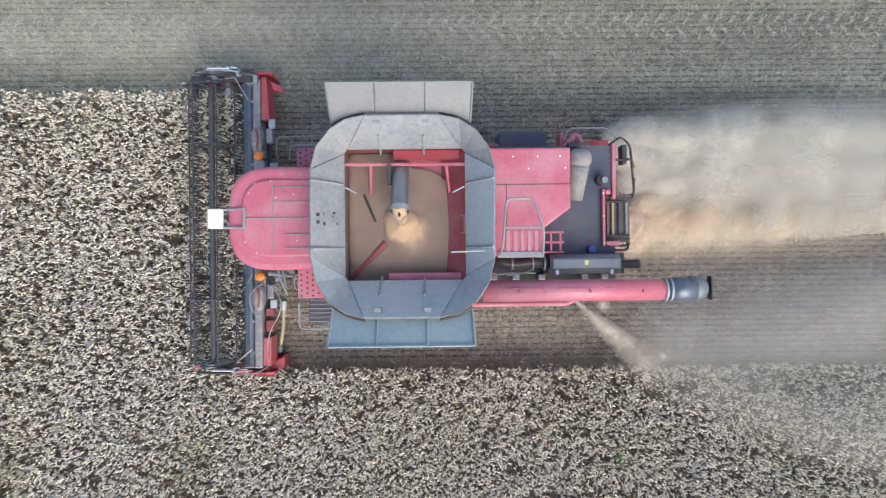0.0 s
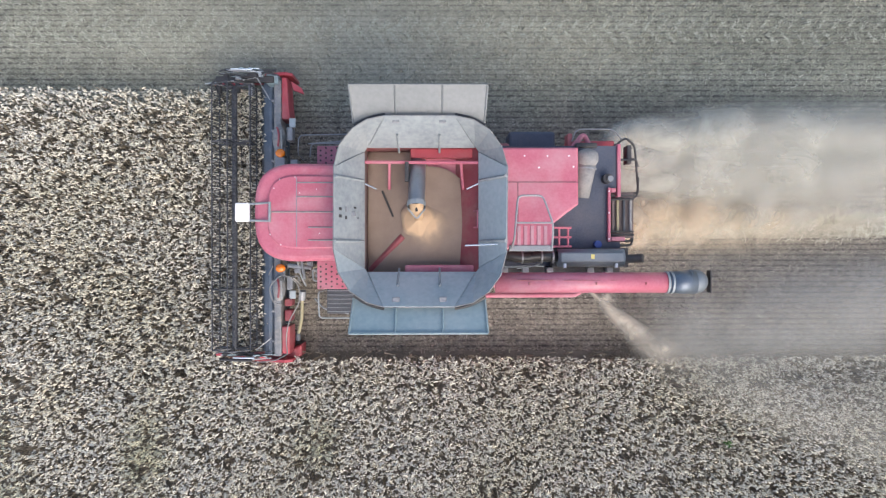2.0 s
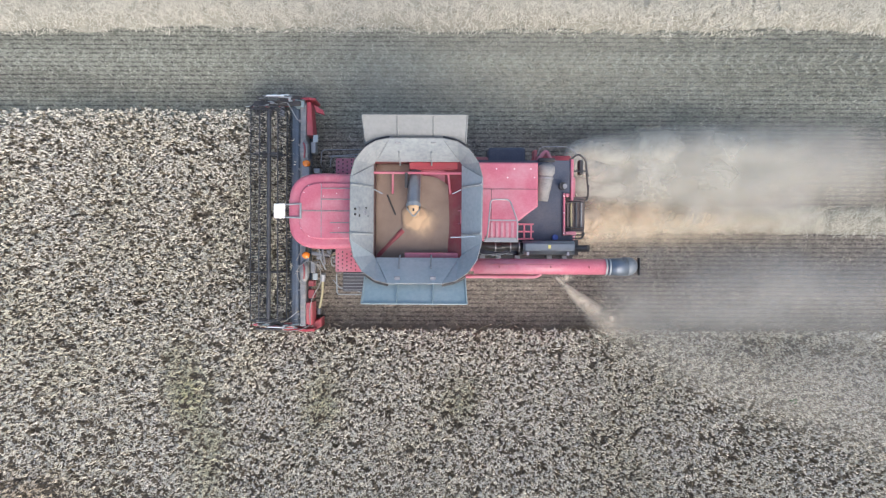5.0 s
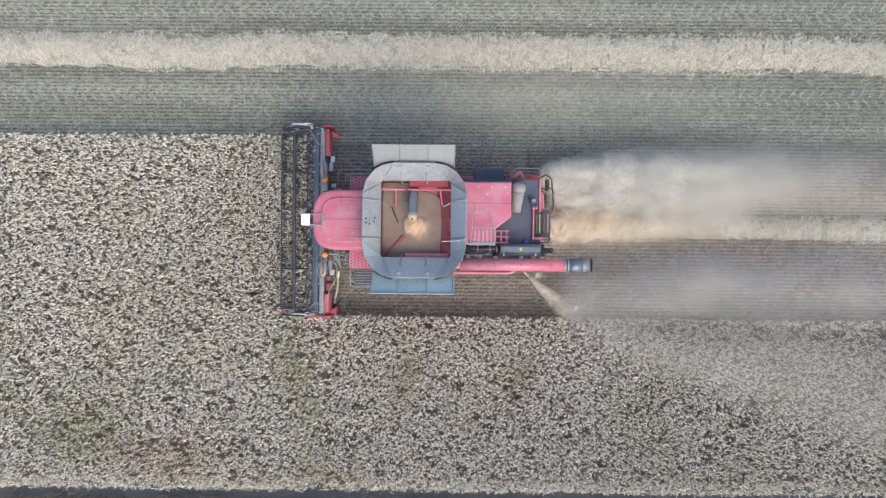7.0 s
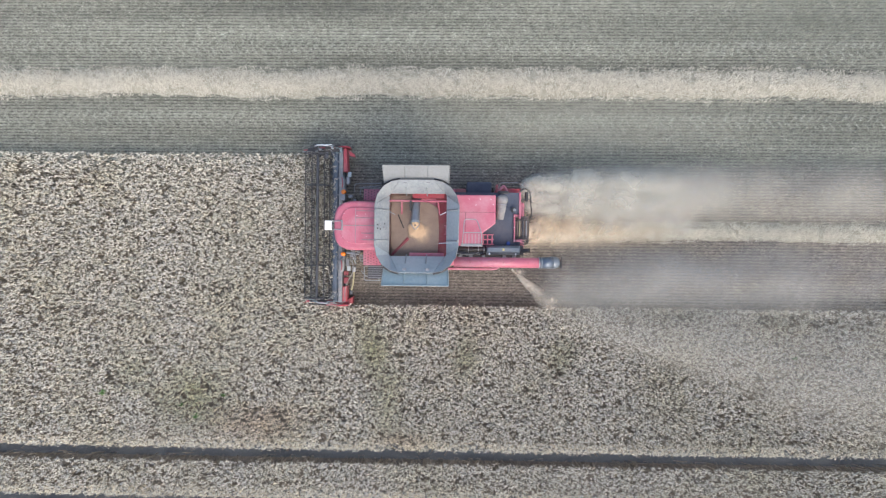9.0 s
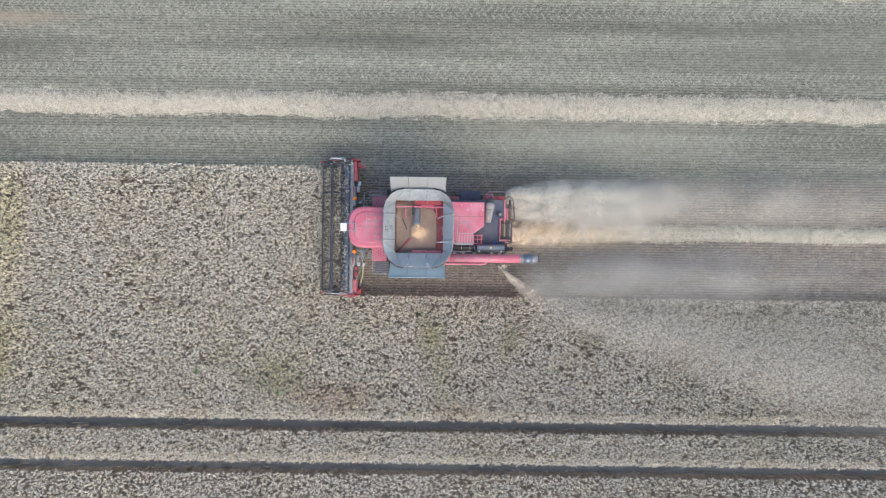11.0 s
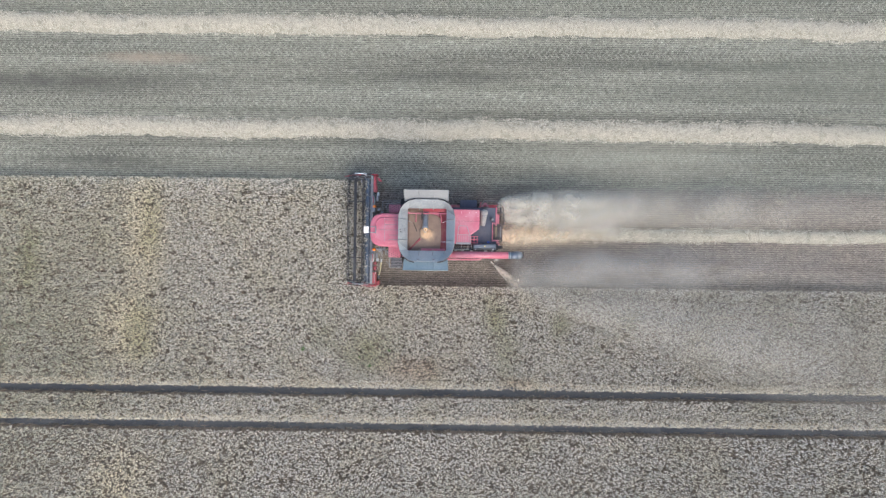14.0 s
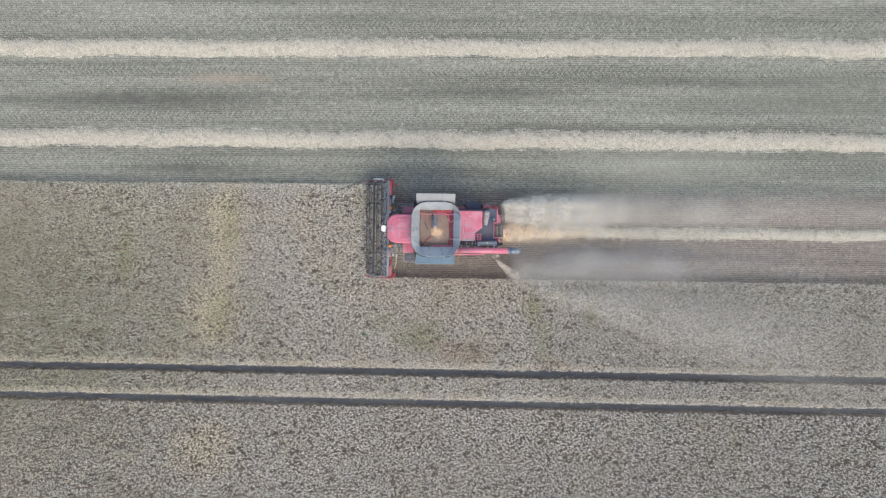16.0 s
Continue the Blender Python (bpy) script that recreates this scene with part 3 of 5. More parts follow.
def stubble(x0, x1, y0, y1, seed, mat):
    """Drilled rows of cut stems, leaning tufts, with loose chaff between."""
    g = np.random.default_rng(seed)
    rows = np.arange(math.ceil(y0 / 0.125), math.floor(y1 / 0.125) + 1) * 0.125
    per = int((x1 - x0) / 0.036)
    y = np.repeat(rows, per) + g.normal(0, 0.020, len(rows) * per)
    x = g.uniform(x0, x1, len(y))
    keep = g.random(len(y)) < 0.30 + 0.45 * wave(x, y, 0.5, 21) + 0.45 * wave(x * 0.06, y, 0.7, 22)
    x, y = x[keep], y[keep]
    n = len(x)
    a, ln = g.uniform(0, 2 * np.pi, n), g.uniform(0.03, 0.09, n)
    w, h = g.uniform(0.005, 0.012, n), g.uniform(0.04, 0.12, n)
    dx, dy = np.cos(a) * ln, np.sin(a) * ln * 0.6
    ox, oy = -np.sin(a) * w, np.cos(a) * w * 0.9
    o = np.zeros(n)
    V = np.stack([np.stack([x + ox, y + oy, o], 1), np.stack([x - ox, y - oy, o], 1),
                  np.stack([x - ox + dx, y - oy + dy, h], 1), np.stack([x + ox + dx, y + oy + dy, h], 1)], 1)
    m = int((x1 - x0) * (y1 - y0) * 45)
    cx, cy, ca = g.uniform(x0, x1, m), g.uniform(y0, y1, m), g.normal(0, 0.9, m)
    cl, cw = g.uniform(0.015, 0.045, m), g.uniform(0.004, 0.009, m)
    cy = np.where((g.random(m) < 0.22) & (cy < 2.9), g.normal(0, 0.8, m).clip(-2.5, 2.5), cy) if y0 < 0 else cy
    C = np.stack([np.stack([cx + sx * np.cos(ca) * cl - sy * np.sin(ca) * cw, cy + sx * np.sin(ca) * cl + sy * np.cos(ca) * cw, 0.02 + 0.03 * g.random(m)], 1)
                  for sx, sy in ((-1, -1), (1, -1), (1, 1), (-1, 1))], 1)
    V = np.vstack([V.reshape(-1, 3), C.reshape(-1, 3)])
    return sheet("stubble", V, np.arange(len(V)).reshape(-1, 4), mat, "stuff", "cut stubble in drilled rows with chaff on soil", "stubble")


for i in range(7):
    stubble(WEST + 10 * i, WEST + 10 * (i + 1), CROP_S, 17.0, 300 + i, STUBBLE)


def swath(y0, x0, x1, seed, width=0.92, name="straw_swath"):
    """A windrow of loose straw: a low heap under many stalks."""
    g = np.random.default_rng(seed)
    n = int((x1 - x0) * width * 1150)
    x, v = g.uniform(x0, x1, n), g.normal(0, 0.31, n).clip(-0.62, 0.62)
    mid = y0 + 0.16 * (wave(x, x * 0, 3.0, seed) - 0.5)
    y = mid + v * width * (0.72 + 0.36 * wave(x, x * 0, 0.45, seed + 1) + 0.22 * wave(x, x * 0, 2.2, seed + 2))
    z = 0.05 + 0.20 * (1 - (v / 0.65) ** 2) + g.normal(0, 0.03, n).clip(-0.04, 0.08)
    keep = g.random(n) < np.clip(2.4 * (0.6 * wave(x + 0.5 * y, y, 0.16, seed + 3) + 0.4 * wave(x, y, 0.4, seed + 4)) - 0.30, 0.2, 1)
    x, y, z, n = x[keep], y[keep], z[keep], int(keep.sum())
    a = g.uniform(0, np.pi, n)
    L, w = g.uniform(0.025, 0.085, n), g.uniform(0.004, 0.008, n)
    V = np.stack([np.stack([x + sx * np.cos(a) * L - sy * np.sin(a) * w, y + sx * np.sin(a) * L + sy * np.cos(a) * w, z + sx * 0.02], 1)
                  for sx, sy in ((-1, -1), (1, -1), (1, 1), (-1, 1))], 1)
    xs = np.arange(x0, x1 + 0.01, 0.25)
    vs = np.linspace(-0.6, 0.6, 9)
    X, U = np.meshgrid(xs, vs, indexing="ij")
    H = np.stack([X, y0 + 0.16 * (wave(X, X * 0, 3.0, seed) - 0.5) + U * width * (0.8 + 0.35 * wave(X, X * 0 + U, 0.5, seed + 6)), 0.012 + 0.17 * (1 - (U / 0.6) ** 2) * (0.6 + 0.6 * wave(X, U * width, 0.4, 5))], 2).reshape(-1, 3)
    i = (np.arange(len(xs) - 1)[:, None] * 9 + np.arange(8)).ravel()
    F = np.stack([i, i + 1, i + 10, i + 9], 1)
    V = V.reshape(-1, 3)
    return sheet(name, np.vstack([V, H]), np.vstack([np.arange(len(V)).reshape(-1, 4), F + len(V)]), STRAW, "stuff",
                 "windrow of loose pale straw lying on the stubble", "straw", STRAW_BED, len(V) // 4)


swath(5.93, WEST, EAST, 41)
swath(11.9, WEST, EAST, 43)
swath(0.0, 3.2, EAST, 45, 0.62)
# the new swath under and ahead of the machine, in lengths that come to lie as it passes
lengths = []
for k in range(42):
    x = 3.2 - 0.5 * (k + 1)
    ob = swath(0.0, x, x + 0.5, 45, 0.62, "straw_length")
    ob.data.transform(Matrix.Translation((-x, 0, 0)))
    ob.matrix_basis = pose(x, 0, 0)
    lengths.append((ob, x))


def wheel_track(y0, x0, x1, seed):
    """Herringbone marks of a lugged tyre, pressed into the stubble: bars of flattened pale stems."""
    g = np.random.default_rng(seed)
    bars = np.arange(x0, x1, 0.34)
    n = 26
    bx = np.repeat(bars, 2 * n) + g.normal(0, 0.03, len(bars) * 2 * n)
    side = np.tile(np.repeat([1, -1], n), len(bars))
    q = g.random(len(bx))
    x, y = bx + q * 0.20 + (side > 0) * 0.17, y0 + side * (0.02 + q * 0.26) + g.normal(0, 0.025, len(bx))
    a = side * 0.9 + g.normal(0, 0.5, len(x))
    L, w = g.uniform(0.012, 0.036, len(x)), g.uniform(0.004, 0.009, len(x))
    z = 0.05 + 0.06 * g.random(len(x))
    V = np.stack([np.stack([x + sx * np.cos(a) * L - sy * np.sin(a) * w, y + sx * np.sin(a) * L + sy * np.cos(a) * w, z], 1) for sx, sy in ((-1, -1), (1, -1), (1, 1), (-1, 1))], 1)
    return sheet("wheel_track", V.reshape(-1, 3), np.arange(4 * len(x)).reshape(-1, 4), STUBBLE_PALE, "stuff", "herringbone tyre marks pressed into the stubble", "wheel track")


for k, y in enumerate((4.45, 7.38, 10.4, 13.3)):
    wheel_track(y, WEST, EAST, 80 + k)


def weed(x, y, r, h, seed):
    g = random.Random(seed)
    plant = tagged(new("weed"), "green broad-leaved weed among the wheat", "plant", "weeds in the crop")
    plant.matrix_basis = pose(x, y, 0)
    part("stalk", tube(bmesh.new(), [(0, 0, -0.02), (0.02, 0.01, h * 0.6), (0.03, 0.0, h)], 0.012, 6, 0.005), WEED, plant)
    for k in range(22):
        a, q, z = g.uniform(0, 6.28), r * g.uniform(0.3, 1.0), h * g.uniform(0.75, 1.05)
        d, e = Vector((math.cos(a), math.sin(a), 0)), Vector((-math.sin(a), math.cos(a), 0))
        b = bmesh.new()
        o = Vector((0.02, 0.01, z))
        v = [b.verts.new(p) for p in (o, o + d * q * 0.5 + e * q * 0.22 + Vector((0, 0, 0.04)), o + d * q, o + d * q * 0.5 - e * q * 0.22 + Vector((0, 0, 0.04)), o + d * q * 0.5 + Vector((0, 0, 0.015)))]
        for f in ((0, 4, 1), (1, 4, 2), (2, 4, 3), (3, 4, 0)):
            b.faces.new([v[i] for i in f])
        part("leaf", b, WEED, plant)


for k, (x, y, r) in enumerate(((5.49, -5.01, 0.10), (-22.1, -6.75, 0.17), (-17.2, -6.8, 0.10), (-18.3, -7.66, 0.13), (-18.9, -7.2, 0.10))):
    weed(x, y, r, 0.86, k)

# ---- the combine harvester; its own space is the world's at the start ----
combine = tagged(new("combine_harvester"), "dusty red combine harvester with open grey grain tank covers, cutting wheat", "combine harvester")

# chassis and body
b = boxed(-0.3, 4.85, -1.12, 1.12, 0.85, 2.85, bevel=0.06)
part("body", b, RED, combine)
for x0, x1, y0, y1, z1, mat in ((2.45, 2.88, 1.13, 1.45, 2.2, INNER_RED), (3.95, 4.75, 1.13, 1.42, 2.35, BRIGHT_RED), (2.45, 4.75, -1.42, -1.13, 2.35, RED)):
    part("side_panel", boxed(x0, x1, y0, y1, 1.0, z1, bevel=0.05), mat, combine)
b = boxed(4.5, 5.05, -0.75, 0.95, 0.7, 2.3, bevel=0.05)
part("straw_hood", b, RED, combine)
part("engine_deck", prism(bmesh.new(), [(2.45, -0.98), (4.83, -0.98), (4.83, -0.53), (4.60, -0.53), (4.60, 0.47), (4.83, 0.47), (4.83, 1.25), (2.45, 1.25)], 2.86, 3.0), NAVY, combine, "dark blue-black engine deck")


wheels = []  # wheel, axle, radius


def wheel(x, y, r, w, rim):
    b = bmesh.new()
    prof = [(0.55, 0.5), (0.85, 0.5), (0.97, 0.42), (1.0, 0.25), (1.0, -0.25), (0.97, -0.42), (0.85, -0.5), (0.55, -0.5)]
    seg = 36
    rings = [[b.verts.new((r * q * math.cos(2 * math.pi * k / seg), w * v, r * q * math.sin(2 * math.pi * k / seg))) for q, v in prof] for k in range(seg)]
    for k in range(seg):
        for j in range(len(prof) - 1):
            b.faces.new((rings[k][j], rings[(k + 1) % seg][j], rings[(k + 1) % seg][j + 1], rings[k][j + 1]))
    ob = part("wheel", b, RUBBER, combine, "dusty black lugged tyre")
    ob.matrix_basis = pose(x, y, r + 0.02)
    wheels.append((ob, (x, y, r + 0.02), r))
    lugs = []
    for s in (1, -1):
        b = bmesh.new()
        c, d = Vector((1, 0, 0)), Vector((0, 0, 1))
        p, q = c * r * 0.98 + Vector((0, s * w * 0.03, 0)), c * r * 0.96 + Vector((0, s * w * 0.48, 0)) + d * 0.10
        vs = [b.verts.new(v + e * 0.022 * d + h * 0.035 * c) for v in (p, q) for e in (-1, 1) for h in (0, 1)]
        for f in ((0, 1, 3, 2), (4, 6, 7, 5), (0, 4, 5, 1), (2, 3, 7, 6), (1, 5, 7, 3), (0, 2, 6, 4)):
            b.faces.new([vs[i] for i in f])
        lugs.append(part("lug", b, RUBBER, ob))
    for k in range(1, 22):
        for s, first in zip((1, -1), lugs):
            o = new("lug", first.data)
            o.parent = ob
            o.matrix_basis = Matrix.Rotation(2 * math.pi * (k + 0.25 * (1 - s)) / 22, 4, "Y")
    b = tube(bmesh.new(), [(0, -w * 0.3, 0), (0, w * 0.3, 0)], r * 0.56, 24)
    part("rim", b, rim, ob)
    part("hub", tube(bmesh.new(), [(0, -w * 0.36, 0), (0, w * 0.36, 0)], r * 0.2, 12), STEEL, ob)


for s in (1, -1):
    wheel(0.45, s * 1.52, 0.86, 0.62, RED)
    wheel(3.38, s * 1.42, 0.60, 0.42, STEEL)

part("fuel_tank", boxed(2.9, 3.85, 1.30, 1.74, 1.25, 1.9, bevel=0.06), NAVY, combine, "dark blue side tank")

# grain tank: four red walls, an open top, sheet funnel
Z_IN, Z_RIM = 3.40, 4.10
IN = dict(w=0.13, e=2.19, s=-1.09, n=1.17)
tank = boxed(-0.22, 2.48, -1.42, 1.42, 2.0, 2.4, bevel=0.04)
tank = part("grain_tank", tank, RED, combine)
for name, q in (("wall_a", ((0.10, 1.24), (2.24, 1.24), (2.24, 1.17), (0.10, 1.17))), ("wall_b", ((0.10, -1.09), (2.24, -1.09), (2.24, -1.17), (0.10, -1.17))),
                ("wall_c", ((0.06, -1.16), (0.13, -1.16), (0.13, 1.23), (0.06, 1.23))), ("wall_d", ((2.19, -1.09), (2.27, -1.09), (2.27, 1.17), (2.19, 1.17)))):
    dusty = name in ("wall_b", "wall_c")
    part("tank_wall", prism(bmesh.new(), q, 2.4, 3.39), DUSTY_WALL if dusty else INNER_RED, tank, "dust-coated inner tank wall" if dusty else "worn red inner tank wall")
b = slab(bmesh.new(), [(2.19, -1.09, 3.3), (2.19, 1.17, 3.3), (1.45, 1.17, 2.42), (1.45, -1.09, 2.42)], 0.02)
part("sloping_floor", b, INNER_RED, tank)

OUT = [(0.57, 1.57), (1.73, 1.57), (2.05, 1.50), (2.32, 1.33), (2.52, 1.05), (2.62, 0.71), (2.60, -0.71), (2.50, -1.10), (2.30, -1.38), (2.03, -1.56), (1.72, -1.63), (0.54, -1.63),
       (0.25, -1.55), (-0.03, -1.36), (-0.22, -1.05), (-0.30, -0.66), (-0.29, 0.72), (-0.20, 1.08), (0.02, 1.36), (0.27, 1.51)]


def rim(i):
    x, y = OUT[i % 20]
    return (x, y, Z_RIM)


def sheet_panel(name, pts, mat, label=""):
    b = slab(bmesh.new(), pts, 0.018)
    ob = part(name, b, mat, ext, label)
    return ob


ext = part("tank_extension", tube(bmesh.new(), [rim(i) for i in range(20)] + [rim(0)], 0.010, 6), WORN_GREY, combine, "grey sheet-metal funnel round the tank")
nw, ne, se, sw = (0.13, 1.17, Z_IN), (2.19, 1.17, Z_IN), (2.19, -1.09, Z_IN), (0.13, -1.09, Z_IN)
# one sheet metal; south and east sides get the sky-tinted copy
sheet_panel("cover_panel", [(0.20, 1.16, Z_IN), (2.12, 1.16, Z_IN), rim(1), rim(0)], GALV, "pale grey sheet panel")
sheet_panel("cover_panel", [(2.12, -1.08, Z_IN), (0.20, -1.08, Z_IN), rim(11), rim(10)], PANEL_BLUE, "sheet panel with a blue-grey sky tint")
sheet_panel("cover_panel", [(0.13, -0.99, Z_IN), (0.13, 1.07, Z_IN), rim(16), rim(15)], GALV, "pale grey sheet panel")
sheet_panel("cover_panel", [(2.19, 1.07, Z_IN), (2.19, -0.99, Z_IN), rim(6), rim(5)], PANEL_BLUE, "sheet panel with a blue-grey sky tint")
for apex_a, apex_b, i0, mat in (((2.12, 1.165, Z_IN + .005), (2.19, 1.07, Z_IN), 1, GALV), ((2.19, -0.99, Z_IN), (2.12, -1.085, Z_IN + .005), 6, PANEL_BLUE),
                                ((0.20, -1.085, Z_IN + .005), (0.13, -0.99, Z_IN), 11, PANEL_BLUE), ((0.13, 1.07, Z_IN), (0.20, 1.165, Z_IN + .005), 16, GALV)):
    low = [Vector(apex_a).lerp(Vector(apex_b), k / 4) for k in range(5)]
    hi = [Vector(rim(i0 + k)) for k in range(5)]
    mid = [p.lerp(q, 0.5) + Vector((0, 0, -0.05 if k in (1, 3) else -0.02)) for k, (p, q) in enumerate(zip(low, hi))]
    b = bmesh.new()
    up = [[b.verts.new(p) for p in row] for row in (low, mid, hi)]
    dn = [[b.verts.new(p - Vector((0, 0, 0.02))) for p in row] for row in (low, mid, hi)]
    for g_ in (up, dn):
        for r_ in range(2):
            for k in range(4):
                b.faces.new((g_[r_][k], g_[r_][k + 1], g_[r_ + 1][k + 1], g_[r_ + 1][k]))
    for r_ in (0, 2):
        for k in range(4):
            b.faces.new((up[r_][k], up[r_][k + 1], dn[r_][k + 1], dn[r_][k]))
    for k in (0, 4):
        for r_ in range(2):
            b.faces.new((up[r_][k], up[r_ + 1][k], dn[r_ + 1][k], dn[r_][k]))
    part("corner_gusset", b, mat, ext, "creased grey corner sheet")
# stiffening ribs and their stays on the panels
for y in (0.56, -0.52):
    for x0, x1 in ((0.13, -0.26), (2.19, 2.58)):
        part("rib", tube(bmesh.new(), [(x0, y, Z_IN + 0.03), (x1, y, Z_RIM + 0.03)], 0.03, 4), GALV, ext)
for x in (0.75, 1.48):
    for y0, y1 in ((1.17, 1.50), (-1.09, -1.55)):
        b = tube(bmesh.new(), [(x, y0 * 0.93, Z_IN - 0.15), (x, y0, Z_IN + 0.03), (x, y0 + (y1 - y0) * 0.45, Z_IN + 0.35)], 0.022, 6)
        part("stay", b, GALV, ext)
for p, q in (((0.16, 0.50, 3.45), (0.36, 0.40, 3.5)), ((2.16, 0.50, 3.45), (1.96, 0.40, 3.5)), ((2.5, -0.58, 3.9), (1.92, -0.60, 3.75))):
    part("stay", tube(bmesh.new(), [p, q], 0.014, 6), CHROME, ext, "bright metal stay")
# cluster of fittings on the front panel
for x, y, sx, sy, mat in ((-0.20, 0.02, 0.05, 0.05, BLACK), (-0.20, -0.10, 0.05, 0.05, BLACK), (-0.12, 0.02, 0.03, 0.10, STEEL), (-0.12, -0.12, 0.03, 0.06, BLACK), (-0.03, -0.05, 0.09, 0.09, STEEL), (0.0, 0.06, 0.05, 0.03, BLACK), (0.04, -0.12, 0.06, 0.03, STEEL)):
    z = Z_RIM - (x + 0.29) / 0.42 * 0.7
    part("latch", boxed(x - sx / 2, x + sx / 2, y - sy / 2, y + sy / 2, z - 0.04, z + 0.06, bevel=0.008), mat, ext)
# outer flaps, folded out beyond the funnel
# the south flap's bluer tone paints in its skylit side
for s, mat in ((1, FLAP_GREY), (-1, GALV_BLUE)):
    b = slab(bmesh.new(), [(0.04, s * 1.47, 3.90), (2.24, s * 1.47, 3.90), (2.27, s * 2.05, 4.21), (-0.02, s * 2.06, 4.21)], 0.02)
    for x0, x1 in ((0.02, -0.02), (2.24, 2.27)):
        tube(b, [(x0, s * 1.48, 3.92), (x1, s * 2.05, 4.23)], 0.022, 4)
    tube(b, [(-0.02, s * 2.05, 4.23), (2.27, s * 2.05, 4.23)], 0.022, 4)
    flap = part("tank_flap", b, mat, combine, "pale grey folded-out tank cover" if s > 0 else "folded-out tank cover with a blue-grey sky tint")
    for x in (0.74, 1.53):
        part("rib", tube(bmesh.new(), [(x, s * 1.48, 3.94), (x, s * 2.04, 4.235)], 0.016, 4), mat, flap)
        part("hinge", boxed(x - 0.06, x + 0.06, s * 1.52 - 0.05, s * 1.52 + 0.05, 3.93, 4.03, bevel=0.01), STEEL, flap)

# black tubes added as the shade in the gaps between the funnel's corners and the flaps
for pts in (((0.04, 1.42), (0.27, 1.545), (0.56, 1.605)), ((2.24, 1.42), (2.05, 1.535), (1.74, 1.605)), ((0.03, -1.44), (0.25, -1.585), (0.54, -1.665)), ((2.25, -1.46), (2.03, -1.595), (1.73, -1.665))):
    part("gap_shade", tube(bmesh.new(), rounded([(x, y, 4.0) for x, y in pts], 0.15), 0.034, 8), BLACK, ext, "black strip for the shade under the rim")

# grain: a heap with a fresh cone under the spout
bm = bmesh.new()
ring_n, ring_r = 48, 16
grid = []
for j in range(ring_r + 1):
    row = []
    for k in range(ring_n):
        a = 2 * math.pi * k / ring_n
        c, s_ = math.cos(a), math.sin(a)
        ex = 0.84 if c > 0 else 1.6
        pw = 2.3 if c > 0 else 9
        reach = 1 / max(abs(c) ** pw / ex ** pw + abs(s_) ** pw / (1.1 if s_ < 0 and c > 0 else 0.98 if s_ < 0 else 1.0 if c > 0 else 1.42) ** pw, 1e-9) ** (1 / pw)
        q = j / ring_r * reach
        x, y = 1.27 + q * c, -0.12 + q * s_
        row.append(bm.verts.new((min(max(x, 0.14), 2.18), min(max(y, -1.08), 1.16), 3.04 - 0.10 * q + 0.02 * noise.noise((x * 2, y * 2, 0)))))
    grid.append(row)
for j in range(ring_r):
    for k in range(ring_n):
        bm.faces.new((grid[j][k], grid[j][(k + 1) % ring_n], grid[j + 1][(k + 1) % ring_n], grid[j + 1][k]))
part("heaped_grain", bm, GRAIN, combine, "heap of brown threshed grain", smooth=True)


def heap(name, x, y, z, r, h, mat, label):
    bm = bmesh.new()
    rows_ = [[bm.verts.new((x + r * q * math.cos(a) * (1 + 0.10 * math.sin(3 * a + 1)), y + r * q * math.sin(a) * (1 + 0.08 * math.sin(4 * a)),
                            z + h * (1 - q ** 1.3) + 0.015 * noise.noise((q * 9, a * 3, 1)))) for a in (2 * math.pi * k / 28 for k in range(28))] for q in (0.02, 0.15, 0.3, 0.5, 0.7, 0.85, 1.0)]
    bm.faces.new(rows_[0])
    for A, B in zip(rows_, rows_[1:]):
        for k in range(28):
            bm.faces.new((A[k], A[(k + 1) % 28], B[(k + 1) % 28], B[k]))
    return part(name, bm, mat, combine, label, smooth=True)


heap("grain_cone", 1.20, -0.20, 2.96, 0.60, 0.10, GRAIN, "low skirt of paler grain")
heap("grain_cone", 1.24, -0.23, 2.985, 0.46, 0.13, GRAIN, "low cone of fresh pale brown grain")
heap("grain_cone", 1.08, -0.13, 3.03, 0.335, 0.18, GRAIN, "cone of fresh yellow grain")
spout = part("filling_auger", tube(bmesh.new(), rounded([(1.08, 0.98, 2.9), (1.08, 0.75, 3.28), (1.07, 0.15, 3.55)], 0.3), 0.15, 20, capped=False), SHIELD, combine, "grey filling auger tube", smooth=True)
part("spout_lip", tube(bmesh.new(), [(1.07, 0.17, 3.54), (1.07, 0.08, 3.57)], 0.165, 20, capped=False), GALV, spout)
part("grain_flow", tube(bmesh.new(), [(1.07, 0.16, 3.53), (1.075, 0.05, 3.50), (1.08, 0.0, 3.40), (1.10, -0.05, 3.15)], 0.13, 16, 0.10), FRESH, spout, "stream of yellow grain")
part("lip_strap", tube(bmesh.new(), [(0.92, 0.06, 3.52), (1.06, -0.11, 3.50), (1.09, -0.11, 3.50), (1.22, 0.05, 3.52)], 0.016, 6), GALV, spout, "pale strap under the spout")
part("screw_shaft", tube(bmesh.new(), [(1.07, 0.12, 3.60), (1.075, 0.0, 3.62)], 0.022, 8), BLACK, spout)
part("bracket", boxed(0.86, 0.93, 0.55, 0.9, 3.3, 3.42, bevel=0.01), BLACK, spout)
b = tube(bmesh.new(), [(0.14, 0.90, 3.36), (2.18, 0.89, 3.36)], 0.03, 6)
cross = part("cross_bar", b, RED, combine, "red bar across the tank")
for x0, x1 in ((0.58, 0.55), (1.86, 1.92)):
    part("brace", tube(bmesh.new(), [(x0, 0.90, 3.34), (x1, 0.45, 3.0)], 0.028, 6), RED, cross)
